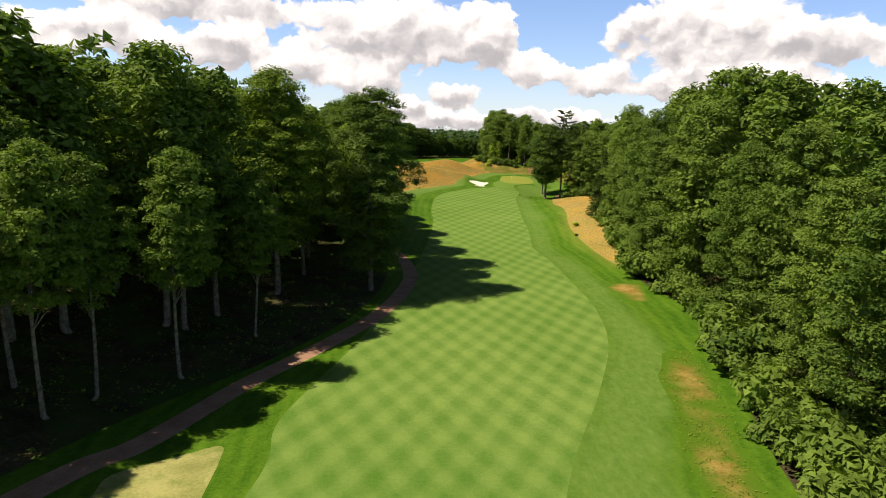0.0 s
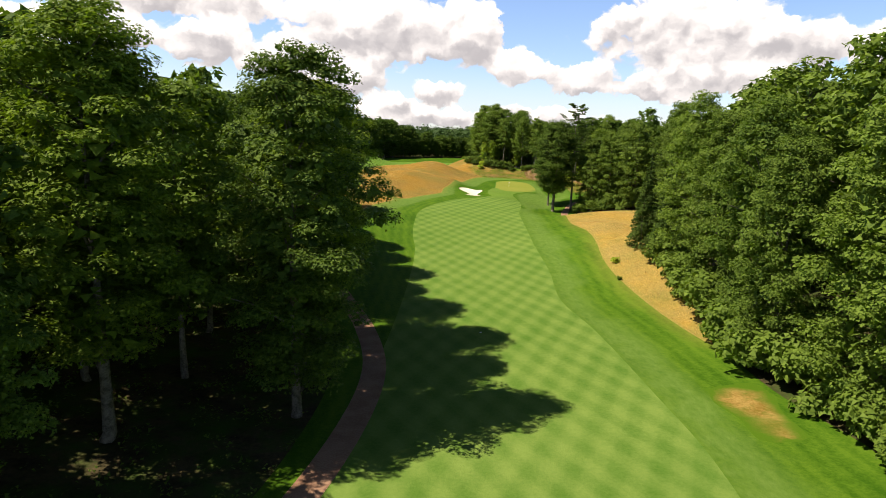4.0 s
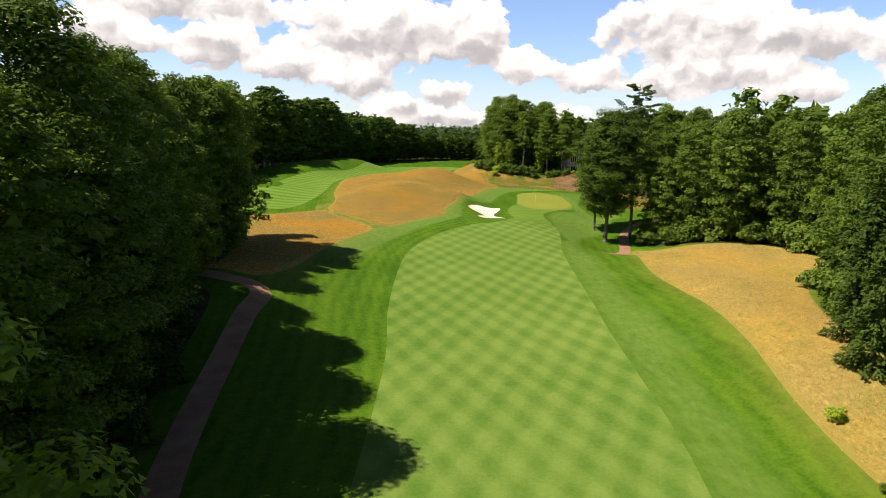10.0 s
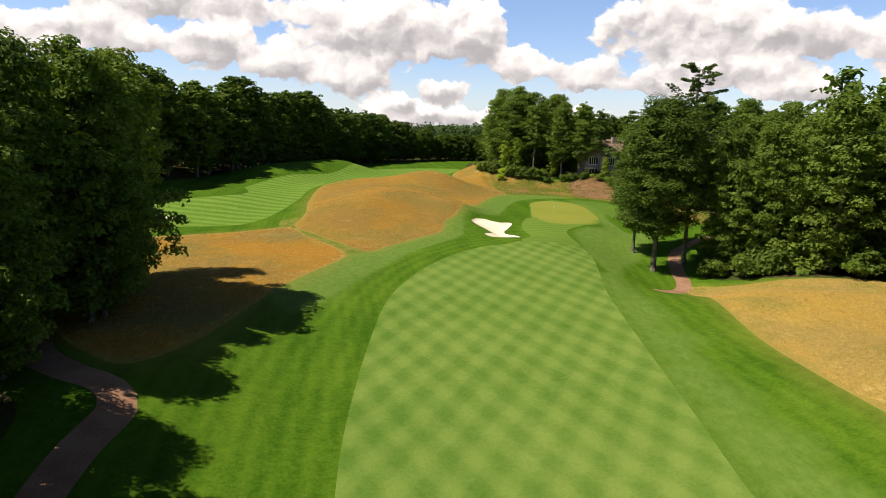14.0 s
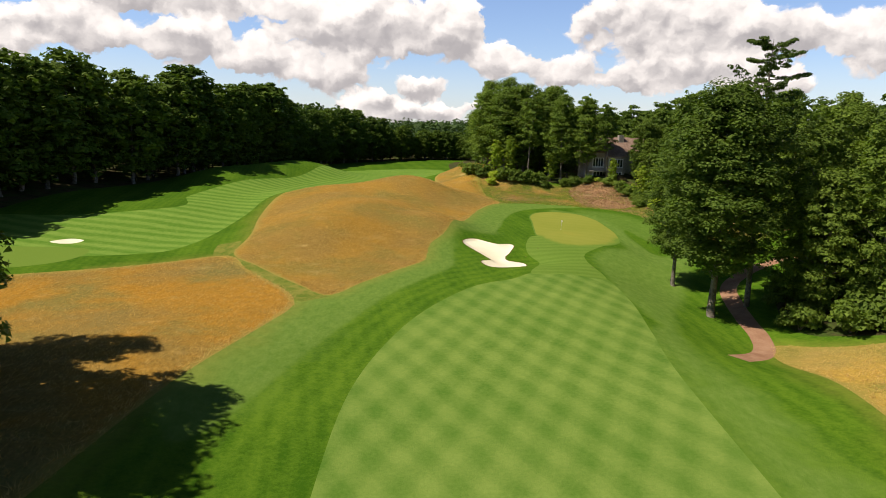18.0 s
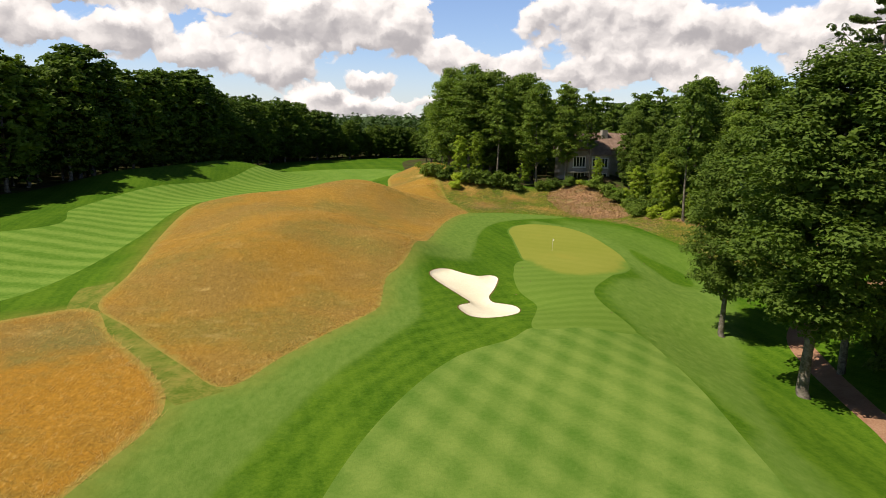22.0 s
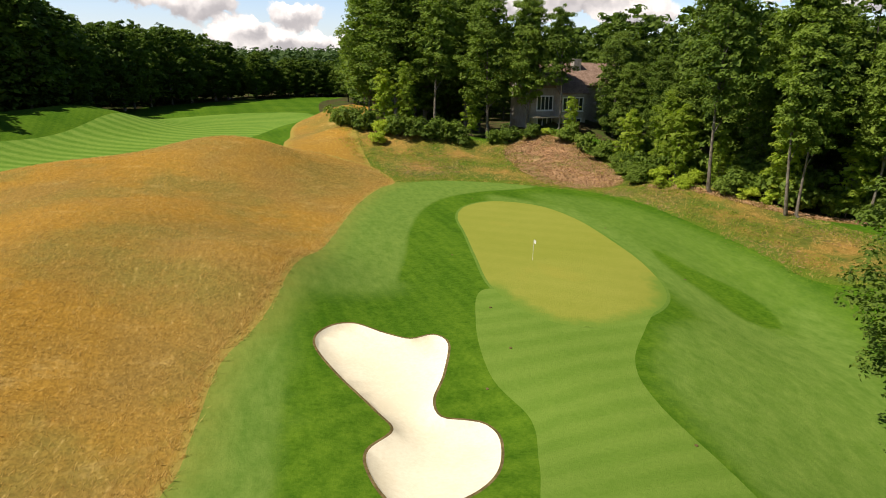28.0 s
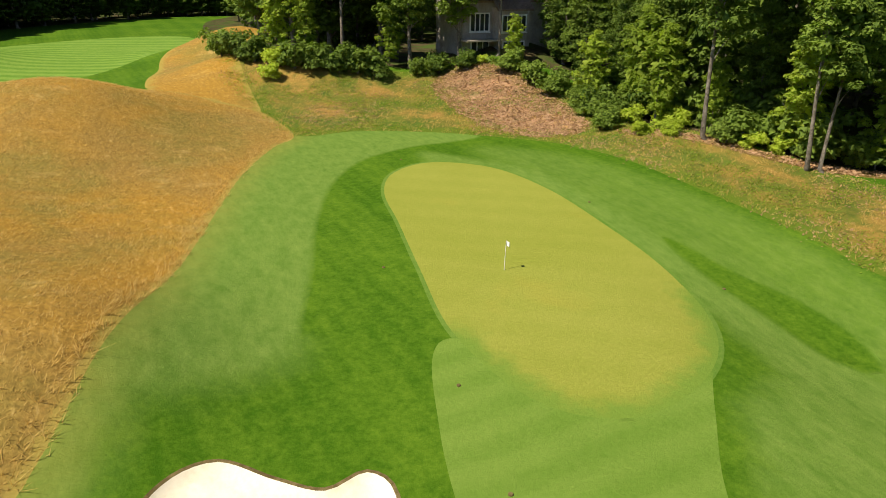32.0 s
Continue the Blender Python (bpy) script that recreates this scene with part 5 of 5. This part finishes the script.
# ---- house ----
WALL = mat("weathered siding", (0.3, 0.26, 0.215), (0.44, 0.39, 0.33), 1.5, 30, 0.85, 0.3, 0.2)
ROOFING = mat("brown shingles", (0.2, 0.13, 0.1), (0.32, 0.22, 0.175), 1.0, 40, 0.9, 0.6, 0.15)
WHITE = mat("white paint", (0.7, 0.69, 0.66), (0.8, 0.79, 0.76), 1.0, 30, 0.6, 0.05, 0.3)
STONE = mat("grey stone", (0.3, 0.28, 0.25), (0.45, 0.42, 0.38), 0.6, 25, 0.9, 0.6, 0.2)


def glass_mat():
    m = bpy.data.materials.new("window glass")
    m.use_nodes = True
    b = m.node_tree.nodes["Principled BSDF"]
    b.inputs["Base Color"].default_value, b.inputs["Roughness"].default_value, b.inputs["Metallic"].default_value = (0.03, 0.035, 0.04, 1), 0.05, 0.0
    b.inputs["Specular IOR Level"].default_value = 0.9
    return m


GLASS = glass_mat()


def part(name, bm, material, parent, label=""):
    me = bpy.data.meshes.new(name)
    bm.to_mesh(me)
    bm.free()
    me.materials.append(material)
    ob = new(name, me)
    ob.parent = parent
    return tagged(ob, label) if label else ob


def box(x0, x1, y0, y1, z0, z1):
    bm = bmesh.new()
    bmesh.ops.create_cube(bm, size=1, matrix=Matrix.LocRotScale(((x0 + x1) / 2, (y0 + y1) / 2, (z0 + z1) / 2), None, (x1 - x0, y1 - y0, z1 - z0)))
    return bm


def gable(x0, x1, y0, y1, z0, rise, over=0.5, thick=0.25):
    """A pitched roof, ridge along x."""
    bm, ym = bmesh.new(), (y0 + y1) / 2
    slope = rise / (ym - y0)
    ring = [(y0 - over, z0 - over * slope), (ym, z0 + rise), (y1 + over, z0 - over * slope), (y1 + over, z0 - over * slope - thick), (ym, z0 + rise - thick), (y0 - over, z0 - over * slope - thick)]
    a, b = [bm.verts.new((x0 - over, *q)) for q in ring], [bm.verts.new((x1 + over, *q)) for q in ring]
    for i in range(6):
        bm.faces.new((a[i], a[(i + 1) % 6], b[(i + 1) % 6], b[i]))
    bm.faces.new((a[0], a[5], a[4], a[1])), bm.faces.new((a[1], a[4], a[3], a[2])), bm.faces.new((b[0], b[1], b[4], b[5])), bm.faces.new((b[1], b[2], b[3], b[4]))
    bmesh.ops.recalc_face_normals(bm, faces=bm.faces)
    return bm


def build_house():
    house = tagged(new("house"), "weathered two-storey house with brown roof among trees", "house")
    bm = box(23, 45, 60, 71, 5.5, 14.8)
    for x, z in ((23, 14.8), (45, 14.8)):
        bm.faces.new([bm.verts.new(q) for q in ((x, 60, z), (x, 71, z), (x, 65.5, z + 4))])
    part("wall", bm, WALL, house)
    part("roof", gable(23, 45, 60, 71, 14.9, 4.0), ROOFING, house)
    wing = box(27.9, 33.2, 57.6, 60, 5.5, 13.6)
    part("bay_wall", wing, WALL, house)
    part("bay_roof", gable(27.9, 33.2, 57.6, 62, 13.7, 1.6, 0.4), ROOFING, house)
    part("chimney", box(33, 34.5, 63.4, 65, 15, 19.6), STONE, house, "grey stone chimney")
    part("chimney", box(43, 44.2, 65, 66.2, 15, 20.2), STONE, house, "grey stone chimney")
    part("deck", box(22.4, 28.4, 56.8, 59.9, 8.9, 9.1), WALL, house)
    for x0, x1, y, z0, z1, panes in ((24.3, 27.4, 60, 10.2, 12.7, 4), (28.5, 32.5, 57.6, 10.2, 12.5, 5), (24.5, 27.4, 60, 6.9, 8.7, 3), (28.7, 32.3, 57.6, 6.9, 8.7, 4), (37.5, 40, 60, 10, 12.3, 3), (41, 43.5, 60, 10, 12.3, 3)):
        w = part("window", box(x0 - 0.14, x1 + 0.14, y - 0.06, y + 0.02, z0 - 0.14, z1 + 0.14), WHITE, house, "white framed window")
        wide = (x1 - x0) / panes
        for k in range(panes):
            part("pane", box(x0 + k * wide + 0.09, x0 + (k + 1) * wide - 0.09, y - 0.075, y - 0.05, z0 + 0.05, z1 - 0.05), GLASS, w)
        part("sill", box(x0 - 0.25, x1 + 0.25, y - 0.16, y - 0.05, z0 - 0.26, z0 - 0.14), WHITE, w)


build_house()

# ---- flag, cup, marker ----
CLOTH = mat("white cloth", (0.75, 0.75, 0.72), (0.85, 0.85, 0.82), 0.3, 30, 0.8, 0.1, 0.1)
DARK = mat("dark cup", (0.02, 0.02, 0.02), (0.04, 0.04, 0.04), 0.3, 30, 0.8, 0.0, 0.1)


def build_flag():
    flag = tagged(new("flagstick"), "slim white flagstick with a small white flag", "flag")
    v, f = tube([(0, 0, -0.1), (0.02, 0, 1.0), (0.06, 0, 2.13)], [0.022, 0.02, 0.016], 8)
    ob = new("pole", mesh_of("pole", v, f, WHITE, True))
    ob.parent = flag
    bm = bmesh.new()
    rows = []
    for i in range(9):
        u = i / 8
        rows.append([bm.verts.new((0.06 + 0.16 * u, -0.22 * u + 0.05 * math.sin(u * 7) + d, 2.1 - 0.12 * u + zz)) for zz in (0, -0.36 + 0.06 * u) for d in (0, 0.012)])
    for a, b in zip(rows, rows[1:]):
        bm.faces.new((a[0], b[0], b[2], a[2]))
        bm.faces.new((a[1], a[3], b[3], b[1]))
        bm.faces.new((a[0], a[1], b[1], b[0]))
        bm.faces.new((a[2], b[2], b[3], a[3]))
    part("flag", bm, CLOTH, flag, "small white flag hanging in folds")
    cup = tagged(new("cup", mesh_of("cup", *tube([(0, 0, 0.004), (0, 0, 0.012)], [0.054, 0.05], 12), DARK)), "round hole in the putting green", "hole")
    flag.location = cup.location = (0, 0, ground(0, 0))


build_flag()


def build_disc(name, x, y, radius, material, label, category):
    bm = bmesh.new()
    bmesh.ops.create_cone(bm, cap_ends=True, segments=14, radius1=radius, radius2=radius * 0.9, depth=0.06, matrix=Matrix.Translation((x, y, ground(x, y) + 0.02)))
    me = bpy.data.meshes.new(name)
    bm.to_mesh(me)
    bm.free()
    me.materials.append(material)
    tagged(new(name, me), label, category)


build_disc("yardage_marker", -30.5, -185.2, 0.16, WHITE, "small round white yardage plate in the fairway", "marker")
for x, y in ((-8.6, -17.5), (-7.8, -10.5), (-7.4, 3), (-11.6, -21.5), (13.2, -6), (12.6, 9), (1.5, 25.8), (-2.2, -30)):
    build_disc("sprinkler_head", x, y, 0.11, LIP, "small brown sprinkler cap set in the turf", "sprinkler")

# ---- tall dry grass ----
STRAW = leafy("straw blades", (0.5, 0.34, 0.1), (0.82, 0.62, 0.26), 0.5, (1.2, 1.15, 0.9))


def build_tufts(name, loop, count, keep, tall, label):
    """Tufts of long dry grass: thin bent blades."""
    rng = np.random.default_rng(count)
    lo, hi = loop.min(0), loop.max(0)
    p = rng.uniform(lo, hi, (count * (4 if tall < 0.4 else 40), 2))
    p = p[inside(loop, p[:, 0], p[:, 1]) & keep(p[:, 0], p[:, 1])][:count]
    blades = 4
    q = np.repeat(p, blades, axis=0) + rng.normal(0, 0.12, (len(p) * blades, 2))
    z = height(q[:, 0], q[:, 1])
    a = rng.uniform(0, 6.28, len(q))
    k = tall * rng.uniform(0.5, 1.3, len(q)) * np.repeat(rng.uniform(0.6, 1.2, len(p)), blades)
    lean = rng.normal(0, 0.9, (len(q), 2)) * k[:, None] + (0.5 * tall, 0.15 * tall)
    side = np.stack([np.cos(a), np.sin(a)], 1) * 0.022
    v = np.stack([np.column_stack([q - side, z - 0.02]), np.column_stack([q + side, z - 0.02]), np.column_stack([q + lean, z + k])], 1).reshape(-1, 3)
    tagged(new(name, raw_mesh(name, v, np.arange(len(v)).reshape(-1, 3), STRAW)), label, "grass", kind="stuff")


build_tufts("tall_grass_hill", FESCUE_A, 30000, lambda x, y: y < 100, 0.15, "tall golden fescue blades on the mound")
build_tufts("tall_grass_hollow", FESCUE_B, 10000, lambda x, y: x > -90, 0.19, "tall golden grass blades in the hollow")
build_tufts("tall_grass_right", FESCUE_C, 12000, lambda x, y: x < 40, 0.19, "tall golden grass blades beside the trees")
build_tufts("tall_grass_border", FESCUE_A, 800, lambda x, y: (to_edge(FESCUE_A, x, y) < 1.3) & (x > -48) & (y < 40), 0.42, "straw tufts standing along the mown edge of the mound")
build_tufts("tall_grass_border", FESCUE_B, 500, lambda x, y: (to_edge(FESCUE_B, x, y) < 1.3) & (x > -62), 0.42, "straw tufts standing along the mown edge of the hollow")
build_tufts("tall_grass_bank", BANK_L, 6000, lambda x, y: y > -20, 0.26, "short straw-coloured grass on the bank")

# ---- weeds on the bank and chips on the mulch ----
CHIP = leafy("bark chips", (0.16, 0.085, 0.04), (0.6, 0.38, 0.22), 0.02)


def build_scatter(name, loop, spots, each, spread, size, lift, material, keep, label, category):
    """Small leaves or chips lying in clumps on the ground."""
    rng = np.random.default_rng(spots)
    p = rng.uniform(loop.min(0), loop.max(0), (spots * 5, 2))
    p = p[inside(loop, p[:, 0], p[:, 1]) & keep(p[:, 0], p[:, 1])][:spots]
    q = np.repeat(p, each, axis=0) + rng.normal(0, spread, (len(p) * each, 2))
    at = np.column_stack([q, height(q[:, 0], q[:, 1]) + rng.uniform(0.02, lift, len(q))])
    nrm = rng.normal(0, 0.5, (len(q), 3)) + (0, 0, 1)
    t = np.cross(nrm, rng.normal(size=(len(q), 3)))
    t /= np.linalg.norm(t, axis=1)[:, None]
    side = np.cross(nrm, t)
    side /= np.linalg.norm(side, axis=1)[:, None]
    k = (size * rng.uniform(0.5, 1.5, len(q)))[:, None]
    v = np.stack([at + t * k * 0.6, at - t * k * 0.4 + side * k * 0.4, at - t * k * 0.4 - side * k * 0.4], 1).reshape(-1, 3)
    tagged(new(name, raw_mesh(name, v, np.arange(len(v)).reshape(-1, 3), material)), label, category, kind="stuff")


build_scatter("bank_weeds", BANK_L, 2400, 14, 0.4, 0.13, 0.16, LEAF_C, lambda x, y: (np.sin(x * 0.5) + np.sin(y * 0.37 + x * 0.2) > -0.1) & (y < 75), "low green weeds scattered over the bank", "weeds")
build_scatter("bank_litter", BANK_L, 2600, 5, 0.5, 0.16, 0.1, CHIP, lambda x, y: (np.sin(x * 0.33 + 1) + np.sin(y * 0.29 - x * 0.15) > 0.1) & (y < 75), "brown litter and dead stalks on the bank", "litter")
build_scatter("mulch_chips", MULCH_L, 2600, 5, 0.25, 0.22, 0.14, CHIP, lambda x, y: x < 60, "loose bark chips lying on the slope", "mulch")
build_scatter("mulch_chips", MULCH_R, 900, 4, 0.25, 0.2, 0.14, CHIP, lambda x, y: x < 60, "loose bark chips along the wood's edge", "mulch")
build_scatter("edge_weeds", FESCUE_E, 300, 10, 0.3, 0.14, 0.18, LEAF_C, lambda x, y: x < 60, "low green weeds by the wood's edge", "weeds")
build_scatter("forest_weeds", WOOD_L, 2200, 9, 0.5, 0.3, 0.5, LEAF, lambda x, y: (x > -90) & (y > -290) & (y < -90), "low green undergrowth on the woodland floor", "undergrowth")

for model in SHRUBS.values():
    for o in (*model.children_recursive, model):
        bpy.data.objects.remove(o)
for model in MODELS.values():
    for o in (*model.children_recursive, model):
        bpy.data.objects.remove(o)
